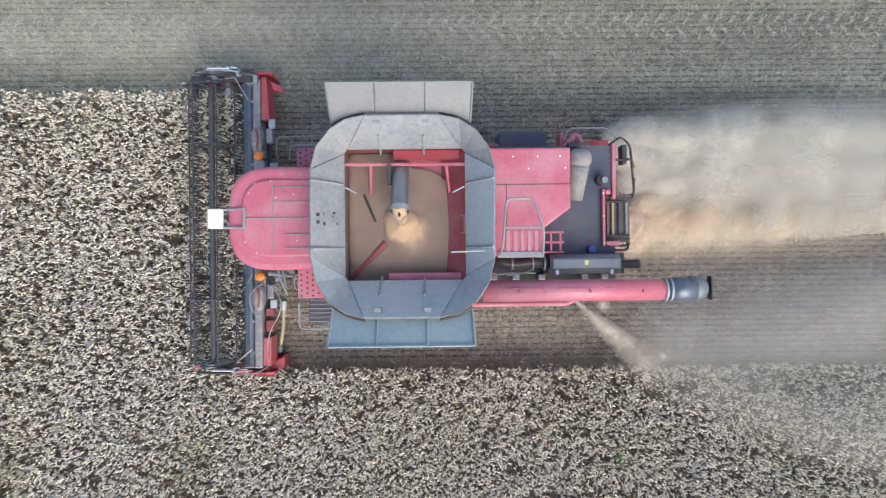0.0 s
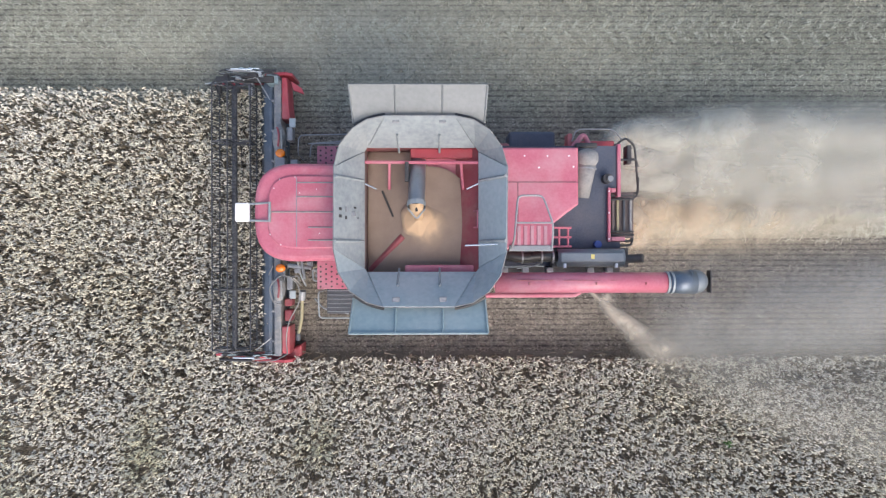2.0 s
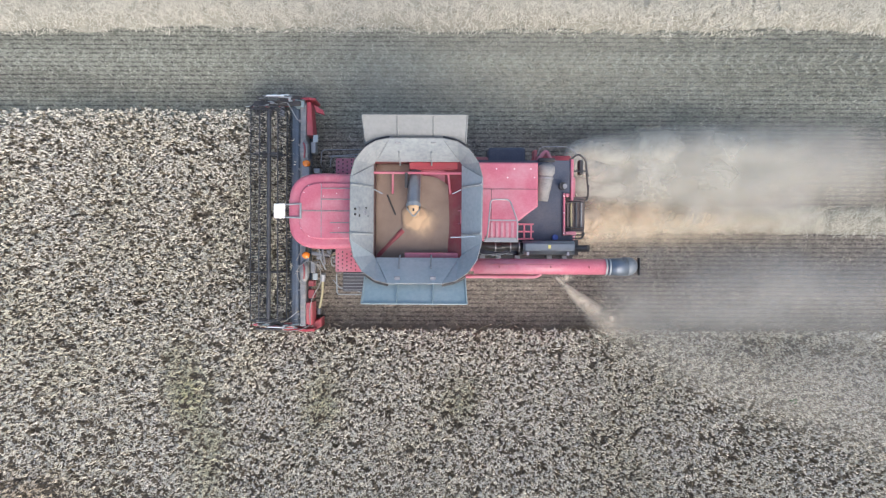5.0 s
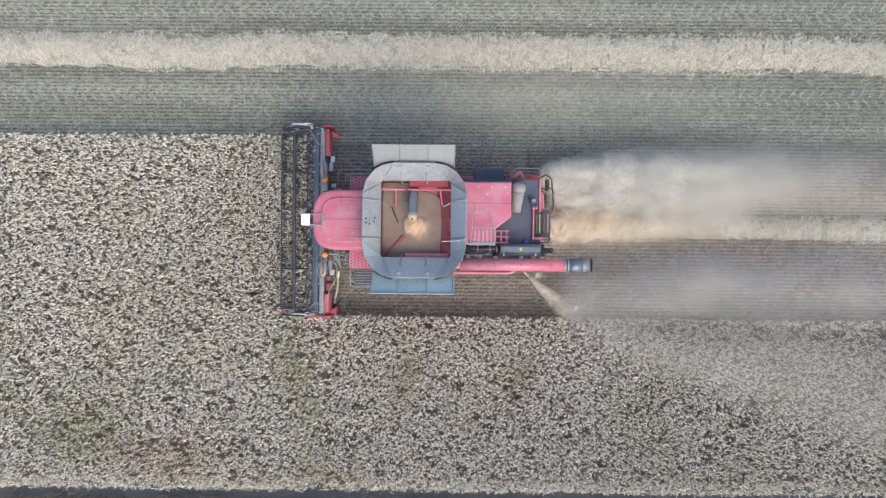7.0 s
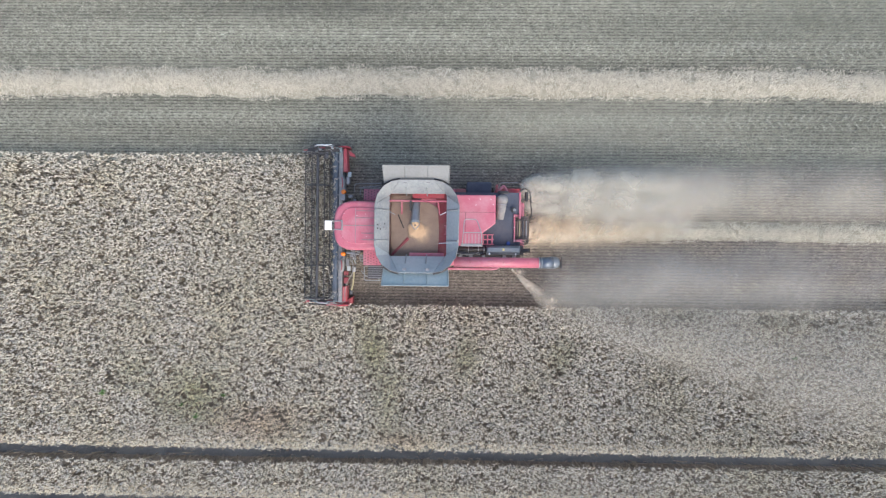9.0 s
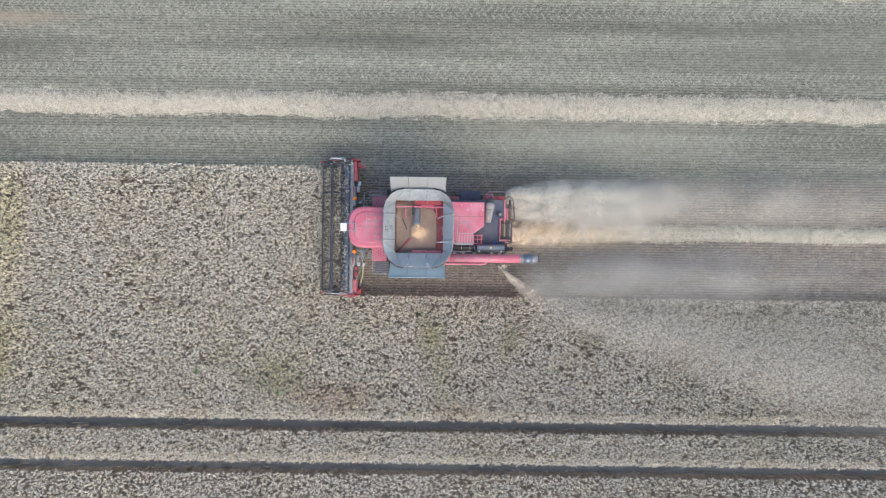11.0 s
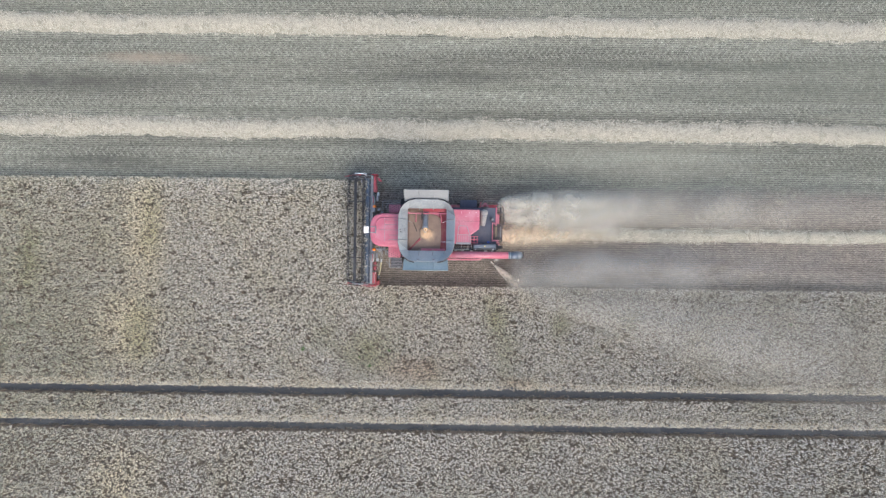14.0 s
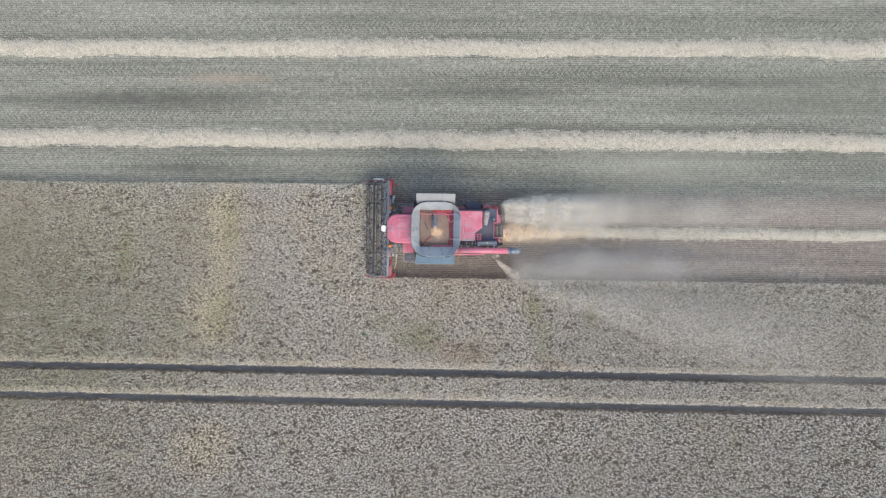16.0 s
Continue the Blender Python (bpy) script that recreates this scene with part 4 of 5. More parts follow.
part("tank_beam", tube(bmesh.new(), [(0.18, -1.05, 2.85), (0.80, -0.42, 2.98)], 0.06, 8), INNER_RED, combine, "red slanting beam in the grain")
part("tank_rod", tube(bmesh.new(), [(0.42, 0.42, 3.0), (0.62, -0.06, 2.98)], 0.02, 6), BLACK, combine)
part("red_ledge", boxed(0.95, 2.19, 1.0, 1.17, 3.05, 3.2, bevel=0.02), BRIGHT_RED, combine)
part("red_ledge", boxed(0.85, 2.19, -1.09, -0.95, 3.1, 3.22, bevel=0.02), RED, combine)
b = bmesh.new()
for q in (0.0, 0.5, 1.0):
    tube(b, [(2.03 + 0.13 * q, -0.27, 3.0 + 0.36 * q), (2.03 + 0.13 * q, 0.03, 3.0 + 0.36 * q)], 0.014, 6)
for y0 in (-0.27, 0.03):
    tube(b, [(2.03, y0, 3.0), (2.16, y0, 3.36)], 0.016, 6)
part("tank_ladder", b, RED, combine)

# cab
cab_low = [(-1.62, -0.55), (-1.45, -0.74), (-0.35, -0.76), (-0.35, 0.76), (-1.45, 0.74), (-1.62, 0.55)]
cab = part("cab", prism(bmesh.new(), cab_low, 1.55, 3.2, bevel=0.05), GLASS, combine, "dark glazed cab")
part("cab_floor", boxed(-1.55, -0.3, -0.80, 0.80, 1.4, 1.56, bevel=0.03), RED, cab)


def roof_line(k, w):
    pts = []
    for i in range(25):
        a = math.pi / 2 + math.pi * i / 24
        c, s_ = math.cos(a), math.sin(a)
        pts.append((-0.98 + 0.85 * k * math.copysign(abs(c) ** 0.72, c), (0.88 * w) * math.copysign(abs(s_) ** 0.62, s_)))
    return [(-0.22, 0.86 * w)] + pts + [(-0.22, -0.86 * w)]


part("roof", prism(bmesh.new(), roof_line(1, 1), 3.16, 3.42, bevel=0.10), RED, cab, "faded dusty red cab roof", smooth=False)
part("roof_crown", prism(bmesh.new(), roof_line(0.70, 0.74), 3.415, 3.47, bevel=0.03), RED, cab)
for y, x in ((0.52, -1.05), (0.27, -1.05), (0.0, -1.5), (-0.27, -0.85), (-0.50, -0.85)):
    part("roof_rib", boxed(x, -0.3, y - 0.011, y + 0.011, 3.465, 3.488, bevel=0.006), WORN_GREY, cab, "grey dusty roof strip")
part("roof_seam", boxed(-1.06, -1.045, -0.62, 0.62, 3.468, 3.476), STEEL, cab)
for x, y in ((-1.45, 0.42), (-1.52, -0.40), (-1.35, 0.58), (-1.33, -0.58), (-1.08, 0.62), (-1.0, 0.34), (-0.7, 0.40), (-0.65, -0.38)):
    part("bolt", tube(bmesh.new(), [(x, y, 3.46), (x, y, 3.482)], 0.009, 8), WHITE, cab)
gps = part("receiver", boxed(-2.16, -1.90, -0.17, 0.17, 3.36, 3.44, bevel=0.03), WHITE, cab, "white satellite receiver box")
b = bmesh.new()
for y in (0.16, -0.16):
    tube(b, [(-1.95, y * 0.9, 3.38), (-1.52, y, 3.50)], 0.02, 6)
tube(b, [(-1.52, 0.18, 3.5), (-1.52, -0.18, 3.5)], 0.025, 6)
part("receiver_bracket", b, GALV, cab)

# engine hood with guard rail
hood_line = [(2.50, 1.10), (3.89, 1.10), (3.89, 0.11), (3.44, -0.23), (3.44, -0.68), (2.50, -0.68)]
hood = part("engine_hood", prism(bmesh.new(), hood_line, 3.0, 3.75, bevel=0.045), RED, combine, "faded red engine hood")
part("seam", boxed(2.5, 3.88, 0.49, 0.50, 3.748, 3.757), BLACK, hood)
part("seam", boxed(2.83, 2.84, -0.6, 0.49, 3.748, 3.757), BLACK, hood)
for x, y in ((2.95, 0.95), (3.35, 0.95), (3.72, 0.95), (3.2, 0.75), (3.8, 0.76)):
    part("bolt", tube(bmesh.new(), [(x, y, 3.74), (x, y, 3.765)], 0.014, 8), WHITE, hood)
rail = rounded([(2.72, -0.66, 3.75), (2.74, -0.5, 4.0), (2.80, 0.24, 4.02), (3.22, 0.24, 4.02), (3.40, -0.25, 4.0), (3.42, -0.66, 3.78)], 0.1)
b = tube(bmesh.new(), rail, 0.018, 8)
tube(b, [(2.77, -0.22, 4.0), (3.38, -0.22, 4.0)], 0.018, 6)
part("guard_rail", b, STEEL, combine, "grey tubular guard rail")
for k in range(5):
    part("tread", boxed(2.82 + 0.115 * k, 2.88 + 0.115 * k, -0.62, -0.26, 3.752, 3.772, bevel=0.006), PINK_TREAD, hood)
part("tread", boxed(2.68, 3.44, -0.70, -0.60, 3.62, 3.78, bevel=0.01), STEEL, hood)
b = bmesh.new()
for k in range(3):
    tube(b, [(3.48 + 0.16 * k, -0.28, 3.3), (3.48 + 0.16 * k, -0.62, 3.3)], 0.02, 6)
for y in (-0.28, -0.45, -0.62):
    tube(b, [(3.44, y, 3.3), (3.86, y, 3.3)], 0.02, 6)
part("radiator_grid", b, RED, combine, "red bar grid")

# engine deck fittings
air = part("air_cleaner", tube(bmesh.new(), [(4.13, 1.0, 3.28), (4.12, 0.7, 3.26), (4.08, 0.28, 3.18)], 0.205, 28, 0.13), DULL_GREY, combine, "dusty grey air cleaner", smooth=True)
b = bmesh.new()
bmesh.ops.create_uvsphere(b, u_segments=24, v_segments=14, radius=1)
for v in b.verts:
    v.co = Vector((4.14, 0.97, 3.34)) + Vector((v.co.x * 0.20, math.copysign(abs(v.co.y) ** 0.7, v.co.y) * 0.17, v.co.z * 0.17))
part("intake_cap", b, DULL_GREY, air, "rounded grey intake cap", smooth=True)
part("band", tube(bmesh.new(), [(4.125, 0.80, 3.27), (4.124, 0.775, 3.27)], 0.196, 28), STEEL, air)
cap = part("deck_cap", tube(bmesh.new(), [(4.57, 0.63, 3.0), (4.57, 0.63, 3.16)], 0.09, 18), BLACK, combine)
part("knob", tube(bmesh.new(), [(4.60, 0.62, 3.16), (4.60, 0.62, 3.22)], 0.055, 14), STEEL, cap)
part("blue_cap", tube(bmesh.new(), [(4.40, -0.58, 3.0), (4.40, -0.58, 3.1)], 0.07, 14), material("blue_plastic", (0.02, 0.06, 0.28), (0.03, 0.08, 0.32), 0.4, bump=0), combine, "blue plastic cap")
part("rear_beam", boxed(4.77, 4.84, 0.30, 1.28, 2.75, 3.05, bevel=0.02), RED, combine)
frame_part = part("rear_frame", boxed(4.585, 4.635, -0.53, 0.47, 3.002, 3.10, bevel=0.012), RED, combine, "red frame round the rear steps")
for y0, y1 in ((0.38, 0.46), (-0.52, -0.44)):
    part("frame_arm", boxed(4.645, 4.735 if y0 > 0 else 4.90, y0, y1, 3.005, 3.09, bevel=0.012), RED, frame_part)
for y in (0.40, -0.48, 0.0):
    part("bolt", tube(bmesh.new(), [(4.60, y, 3.09), (4.60, y, 3.112)], 0.014, 8), WHITE, frame_part)
for pts in (((4.78, 1.28, 2.85), (5.02, 1.45, 2.75), (5.20, 1.30, 2.72), (5.27, 0.40, 2.72), (4.80, 0.38, 2.8)), ((4.72, 1.0, 2.9), (5.22, 1.04, 2.75), (5.27, 0.9, 2.7)),
            ((4.62, 0.24, 2.95), (5.05, 0.28, 2.85), (5.24, 0.34, 2.75), (5.27, 0.7, 2.72)), ((4.62, -0.34, 2.95), (5.08, -0.34, 2.8)), ((4.68, -0.50, 2.95), (5.12, -0.52, 2.75), (5.16, -0.30, 2.7), (5.10, -0.25, 2.7)),
            ((5.05, -0.42, 2.8), (5.06, 0.30, 2.8)), ((5.16, -0.30, 2.7), (5.16, 0.30, 2.7)), ((4.78, -0.60, 2.9), (5.10, -0.60, 2.8), (5.17, -0.45, 2.7))):
    part("rear_rail", tube(bmesh.new(), rounded(pts, 0.08), 0.022, 6), BLACK, combine, "black tubular rail")
part("step_well", boxed(4.62, 5.12, -0.46, 0.40, 2.855, 2.872), DECK_BROWN, combine, "dark well under the rear steps")
for x, mat in ((4.70, DECK_BROWN), (4.79, YELLOW), (4.91, REEL_GREY), (5.03, WORN_GREY)):
    part("rear_step", boxed(x, x + 0.045, -0.36, 0.28, 2.90, 2.94, bevel=0.01), mat, combine)
for y in (-0.40, -0.34, 0.26, 0.33):
    part("step_bar", tube(bmesh.new(), [(4.64, y, 2.97), (5.10, y, 2.97)], 0.016, 6), BLACK, combine)
part("rear_lamp", boxed(5.03, 5.12, 0.95, 1.3, 2.55, 2.8, bevel=0.02), BLACK, combine)
b = tube(bmesh.new(), rounded([(4.05, 1.42, 2.5), (4.12, 1.65, 2.55), (4.85, 1.65, 2.55), (5.02, 1.45, 2.5)], 0.12), 0.014, 6)
part("side_rail", b, STEEL, combine)
part("side_ledge", boxed(4.05, 4.9, 1.26, 1.45, 2.3, 2.42, bevel=0.02), BRIGHT_RED, combine)
part("corner_post", boxed(3.97, 4.06, 1.2, 1.58, 2.2, 2.5, bevel=0.02), BRIGHT_RED, combine)
b = tube(bmesh.new(), rounded([(4.05, 1.3, 2.6), (4.25, 1.55, 2.62), (4.38, 1.3, 2.6)], 0.1), 0.05, 8)
part("elbow_pipe", b, RED, combine)
part("mesh_box", boxed(4.0, 4.4, 1.21, 1.3, 2.9, 3.06, bevel=0.02), BLACK, combine)

# exhaust
exh = part("muffler", tube(bmesh.new(), [(3.60, -0.82, 3.35), (4.78, -0.82, 3.35)], 0.16, 24), AUGER_GREY, combine, "dark grey exhaust muffler", smooth=True)
part("muffler_tray", boxed(3.52, 4.92, -1.0, -0.64, 3.04, 3.22, bevel=0.02), BLACK, exh, "black tray under the muffler")
part("heat_shield", boxed(3.62, 4.76, -0.90, -0.72, 3.44, 3.53, bevel=0.03), AUGER_GREY, exh)
part("label", boxed(4.16, 4.22, -0.84, -0.76, 3.528, 3.536), LABEL_YELLOW, exh, "small yellow label")
# clamps in white, which paints in the bright glints on the muffler
for x in (3.68, 4.60):
    part("clamp", boxed(x, x + 0.05, -1.0, -0.92, 3.42, 3.5, bevel=0.01), WHITE, exh)
part("tail_pipe", tube(bmesh.new(), rounded([(4.7, -0.84, 3.3), (4.95, -0.84, 3.36), (5.10, -0.83, 3.46)], 0.1), 0.075, 14), BLACK, exh)
part("turbo_pipe", tube(bmesh.new(), rounded([(2.55, -0.72, 3.2), (2.75, -0.78, 3.32), (3.05, -0.83, 3.32), (3.2, -0.79, 3.32), (3.62, -0.80, 3.32)], 0.2), 0.10, 16), SOOT, exh, "sooty black pipe", smooth=True)
for x in (2.95, 3.3, 3.5):
    part("clamp", tube(bmesh.new(), [(x, -0.81, 3.32), (x + 0.03, -0.81, 3.32)], 0.115, 16), STEEL, exh)
for pts in (((2.55, -0.95, 3.2), (2.75, -1.0, 3.1), (3.1, -0.96, 3.15), (3.4, -0.98, 3.1)), ((2.9, -1.02, 3.1), (3.25, -0.96, 3.2), (3.35, -0.9, 3.1))):
    part("cable", tube(bmesh.new(), rounded(pts, 0.1), 0.014, 6), GALV, combine)

# unloading auger folded back along the side
aug = part("unloading_auger", tube(bmesh.new(), [(2.45, -1.25, 3.66), (5.48, -1.25, 3.72)], 0.178, 28), RED, combine, "long red unloading tube", smooth=True)
for x in (5.40, 5.48):
    part("collar", tube(bmesh.new(), [(x, -1.25, 3.72), (x + 0.035, -1.25, 3.72)], 0.195, 28), GALV, aug, "pale clamp ring")
part("auger_head", tube(bmesh.new(), [(5.44, -1.25, 3.72), (5.90, -1.24, 3.71)], 0.182, 28, 0.215), TROUGH, aug, "blue-grey flared outlet head", smooth=True)
part("outlet_elbow", tube(bmesh.new(), rounded([(5.80, -1.235, 3.71), (5.96, -1.235, 3.70), (5.975, -1.25, 3.30)], 0.2, 8), 0.208, 28), AUGER_GREY, aug, "grey rounded outlet elbow", smooth=True)
part("rubber_flap", boxed(6.185, 6.21, -1.43, -1.04, 3.58, 3.74, bevel=0.008), BLACK, aug)
for x in (3.0, 4.15, 5.0):
    part("bracket", boxed(x, x + 0.025, -1.28, -1.23, 3.80, 3.90, bevel=0.006), INNER_RED, aug)
for x in (2.8, 3.6, 4.4):
    part("scuff_strip", boxed(x, x + 0.62, -1.205, -1.195, 3.84, 3.862 + 0.012 * (x - 2.8) / 2), INNER_RED, aug)
part("side_tube", tube(bmesh.new(), rounded([(2.0, -1.50, 3.25), (3.95, -1.50, 3.25), (4.10, -1.36, 3.3), (4.7, -1.36, 3.3)], 0.1), 0.045, 10), RED, combine)
part("engine_bay", boxed(2.5, 4.84, -1.115, -0.985, 2.86, 2.96, bevel=0.01), BLACK, combine)
for x in (2.62, 3.0, 3.45, 4.2, 4.55):
    part("bay_fitting", boxed(x, x + 0.12, -1.10, -1.0, 2.96, 3.12, bevel=0.015), STEEL, combine)

# walkways beside the cab
for x0, x1, y0, y1 in ((-0.98, -0.32, 0.98, 1.42), (-0.98, -0.32, -1.46, -0.86)):
    plate = part("perforated_plate", boxed(x0, x1, y0, y1, 1.96, 2.0, bevel=0.01), RED, combine, "red perforated step plate")
    for i in range(6):
        for j in range(int((y1 - y0) / 0.1)):
            part("hole", tube(bmesh.new(), [(x0 + 0.07 + 0.11 * i, y0 + 0.05 + 0.1 * j + 0.05 * (i % 2), 1.995), (x0 + 0.07 + 0.11 * i, y0 + 0.05 + 0.1 * j + 0.05 * (i % 2), 2.004)], 0.021, 8), BLACK, plate)
step = part("boarding_step", boxed(-0.86, -0.25, -2.0, -1.48, 1.55, 1.6, bevel=0.01), REEL_GREY, combine, "dark grey tread plate at the ladder")
for i in range(6):
    part("tread_bar", tube(bmesh.new(), [(-0.84, -1.52 - 0.085 * i, 1.61), (-0.27, -1.52 - 0.085 * i, 1.61)], 0.010, 6), STEEL, step)
for pts in (((-0.88, -1.5, 1.6), (-0.9, -1.5, 2.3), (-0.9, -2.02, 2.2), (-0.3, -2.02, 2.2)), ((-1.15, -1.7, 1.4), (-0.95, -1.9, 1.5), (-0.4, -2.0, 1.6))):
    part("hand_rail", tube(bmesh.new(), rounded(pts, 0.08), 0.016, 6), GALV, combine)
for pts in (((-0.3, 1.62, 2.2), (-1.30, 1.60, 2.2), (-1.34, 1.25, 2.1), (-1.34, 1.2, 1.6)), ((-0.3, 1.46, 2.1), (-1.08, 1.45, 2.1), (-1.12, 1.2, 2.0)), ((-0.4, 1.56, 1.8), (-1.2, 1.5, 1.8))):
    part("hand_rail", tube(bmesh.new(), rounded(pts, 0.1), 0.014, 6), STEEL, combine)

# feeder house and front hydraulics
b = bmesh.new()
vs = [b.verts.new(p) for p in ((-1.95, -0.6, 0.35), (-1.95, 0.6, 0.35), (-1.95, 0.6, 0.95), (-1.95, -0.6, 0.95), (-0.2, -0.6, 1.0), (-0.2, 0.6, 1.0), (-0.2, 0.6, 1.9), (-0.2, -0.6, 1.9))]
for f in ((0, 1, 2, 3), (4, 7, 6, 5), (0, 4, 5, 1), (3, 2, 6, 7), (1, 5, 6, 2), (0, 3, 7, 4)):
    b.faces.new([vs[i] for i in f])
part("feeder_house", b, BLACK, combine)
for pts, r, mat in ((((-1.75, -1.0, 1.2), (-1.3, -1.05, 1.25), (-1.05, -1.15, 1.1)), 0.05, STEEL), (((-1.6, -1.15, 1.1), (-1.0, -1.0, 1.35)), 0.02, YELLOW), (((-1.45, -0.9, 1.3), (-1.38, -1.3, 1.3)), 0.03, STEEL),
                    (((-1.25, -0.9, 1.2), (-1.2, -1.35, 1.3), (-0.95, -1.3, 1.2)), 0.018, GALV), (((-1.55, -0.85, 1.3), (-1.5, -1.2, 1.2), (-1.4, -1.45, 1.1)), 0.02, GALV), (((-1.15, -0.85, 1.5), (-0.95, -0.95, 1.5), (-0.92, -1.35, 1.4)), 0.015, YELLOW)):
    part("hydraulic_line", tube(bmesh.new(), rounded(pts, 0.1), r, 8), mat, combine)
pick = random.Random(12)
for k in range(12):
    x, y = pick.uniform(-1.7, -1.0), pick.uniform(-1.45, -0.85)
    p = [(x, y, pick.uniform(1.0, 1.35)), (x + pick.uniform(-0.15, 0.2), y + pick.uniform(-0.15, 0.15), pick.uniform(1.1, 1.4)), (x + pick.uniform(-0.1, 0.35), y + pick.uniform(-0.3, 0.1), pick.uniform(0.9, 1.25))]
    part("hydraulic_line", tube(bmesh.new(), rounded(p, 0.1), pick.choice((0.012, 0.018, 0.03)), 8), pick.choice((REEL_GREY, BLACK, DECK_BROWN, WORN_GREY)), combine)
for x, y, sx, sy in ((-1.55, -1.12, 0.07, 0.05), (-1.3, -1.0, 0.05, 0.08), (-1.12, -1.22, 0.06, 0.04), (-1.62, 1.2, 0.08, 0.06), (-1.45, 1.05, 0.05, 0.05)):
    part("valve_block", boxed(x - sx, x + sx, y - sy, y + sy, 0.95, 1.25, bevel=0.015), STEEL, combine)
shaft = part("drive_shaft", tube(bmesh.new(), rounded([(-1.47, -1.72, 1.15), (-1.50, -2.15, 1.05), (-1.62, -2.52, 0.85)], 0.4), 0.035, 12), YELLOW, combine, "dull yellow drive shaft")
part("joint", tube(bmesh.new(), [(-1.62, -2.50, 0.86), (-1.64, -2.66, 0.8)], 0.055, 12), REEL_GREY, shaft)
part("joint", tube(bmesh.new(), [(-1.45, -1.55, 1.2), (-1.48, -1.74, 1.14)], 0.075, 12), STEEL, shaft)
for pts in (((-2.0, -1.35, 1.5), (-1.75, -1.15, 1.7), (-1.45, -1.35, 1.6), (-1.45, -1.75, 1.4), (-1.75, -2.2, 1.2), (-1.86, -2.6, 1.0), (-1.85, -2.95, 0.9)), ((-1.98, -1.3, 1.5), (-2.12, -1.5, 1.4), (-2.05, -1.8, 1.3), (-1.9, -1.85, 1.2)),
            ((-1.85, -2.95, 0.9), (-2.1, -3.1, 0.9), (-2.6, -3.15, 0.85)), ((-2.1, -1.2, 1.5), (-2.0, -1.0, 1.5))):
    part("hose", tube(bmesh.new(), rounded(pts, 0.2), 0.012, 6), DULL_GREY, combine)

# header: trough, back beam, end plates, lamps
hd = part("header", boxed(-2.42, -2.22, -3.02, 3.08, 0.22, 0.72, bevel=0.04), TROUGH, combine, "blue steel cutting header")
part("back_beam", boxed(-2.14, -1.98, -3.0, 3.06, 0.45, 0.92, bevel=0.03), WORN_GREY, hd, "worn grey back beam with chaff")
for k in range(9):
    y = -2.7 + 0.66 * k
    part("beam_bracket", boxed(-2.20, -2.10, y, y + 0.05, 0.6, 0.90, bevel=0.01), STEEL, hd)
for x, y, z, sx, sy, mat in ((-3.12, 3.02, 1.12, 0.05, 0.10, BLACK), (-2.85, 3.05, 1.14, 0.06, 0.05, STEEL), (-2.55, 3.1, 1.15, 0.10, 0.05, BLACK), (-2.36, 3.12, 1.15, 0.05, 0.06, GALV), (-3.3, 2.85, 1.05, 0.04, 0.12, BLACK), (-2.9, 2.86, 1.05, 0.04, 0.10, BLACK), (-2.62, 2.84, 1.0, 0.05, 0.14, STEEL),
                             (-2.75, -2.92, 1.02, 0.08, 0.05, BLACK), (-2.45, -2.95, 1.02, 0.10, 0.05, INNER_RED), (-3.05, -2.9, 1.0, 0.05, 0.10, BLACK)):
    part("end_fitting", boxed(x - sx, x + sx, y - sy, y + sy, z - 0.14, z, bevel=0.012), mat, hd)
part("trough_floor", boxed(-2.6, -1.98, -3.02, 3.08, 0.12, 0.22), TROUGH, hd)
part("feed_auger", tube(bmesh.new(), [(-2.30, -2.95, 0.52), (-2.30, 3.0, 0.52)], 0.21, 20), TROUGH, hd)
for out in ([(-1.975, 2.2), (-1.79, 2.2), (-1.86, 3.12), (-1.975, 3.12)], [(-1.975, -2.95), (-1.80, -2.95), (-1.80, -2.35), (-1.975, -2.35)]):
    part("rear_panel", prism(bmesh.new(), out, 0.40, 0.90, bevel=0.03), BRIGHT_RED, hd, "red rear panel")
for y0, y1 in ((-2.25, -2.0), (-1.92, -1.75)):
    part("rear_panel", boxed(-1.95, -1.78, y0, y1, 0.5, 0.78, bevel=0.03), INNER_RED, hd)
part("reel_carrier", boxed(-3.35, -2.1, 2.96, 3.09, 0.98, 1.10, bevel=0.02), BLACK, hd)
part("reel_carrier", boxed(-3.25, -2.35, -2.98, -2.90, 0.92, 1.02, bevel=0.02), BLACK, hd)
part("corner_block", boxed(-2.28, -2.02, 2.95, 3.16, 0.6, 1.02, bevel=0.02), GALV_BLUE, hd)
part("tail_plate", slab(bmesh.new(), [(-1.78, 3.05, 0.85), (-1.55, 2.9, 0.8), (-1.50, 2.78, 0.8), (-1.72, 2.85, 0.85)], 0.05), BRIGHT_RED, hd)
for s, y, mat in ((1, 3.16, BRIGHT_RED), (-1, -3.08, BRIGHT_RED)):
    out = [(-3.55, 0.1), (-3.2, 0.35), (-2.6, 0.75), (-1.9, 0.95), (-1.75, 0.85), (-1.75, 0.15)]
    b = slab(bmesh.new(), [(x, y, z) for x, z in out], 0.06 * s)
    part("end_plate", b, mat, hd)
    part("divider", tube(bmesh.new(), [(-2.6, y, 0.35), (-3.25, y, 0.22), (-3.75, y, 0.12)], 0.07, 10, 0.02), mat, hd)
part("divider_shoe", prism(bmesh.new(), [(-2.85, -3.08), (-2.3, -3.20), (-1.85, -3.20), (-1.62, -3.06), (-1.62, -2.80), (-1.9, -2.92), (-2.3, -2.98)], 0.12, 0.55, bevel=0.05), BRIGHT_RED, hd, "red divider shoe")
part("shoe_light", tube(bmesh.new(), [(-2.65, -3.06, 1.0), (-2.2, -3.04, 0.9)], 0.014, 6), GALV, hd)
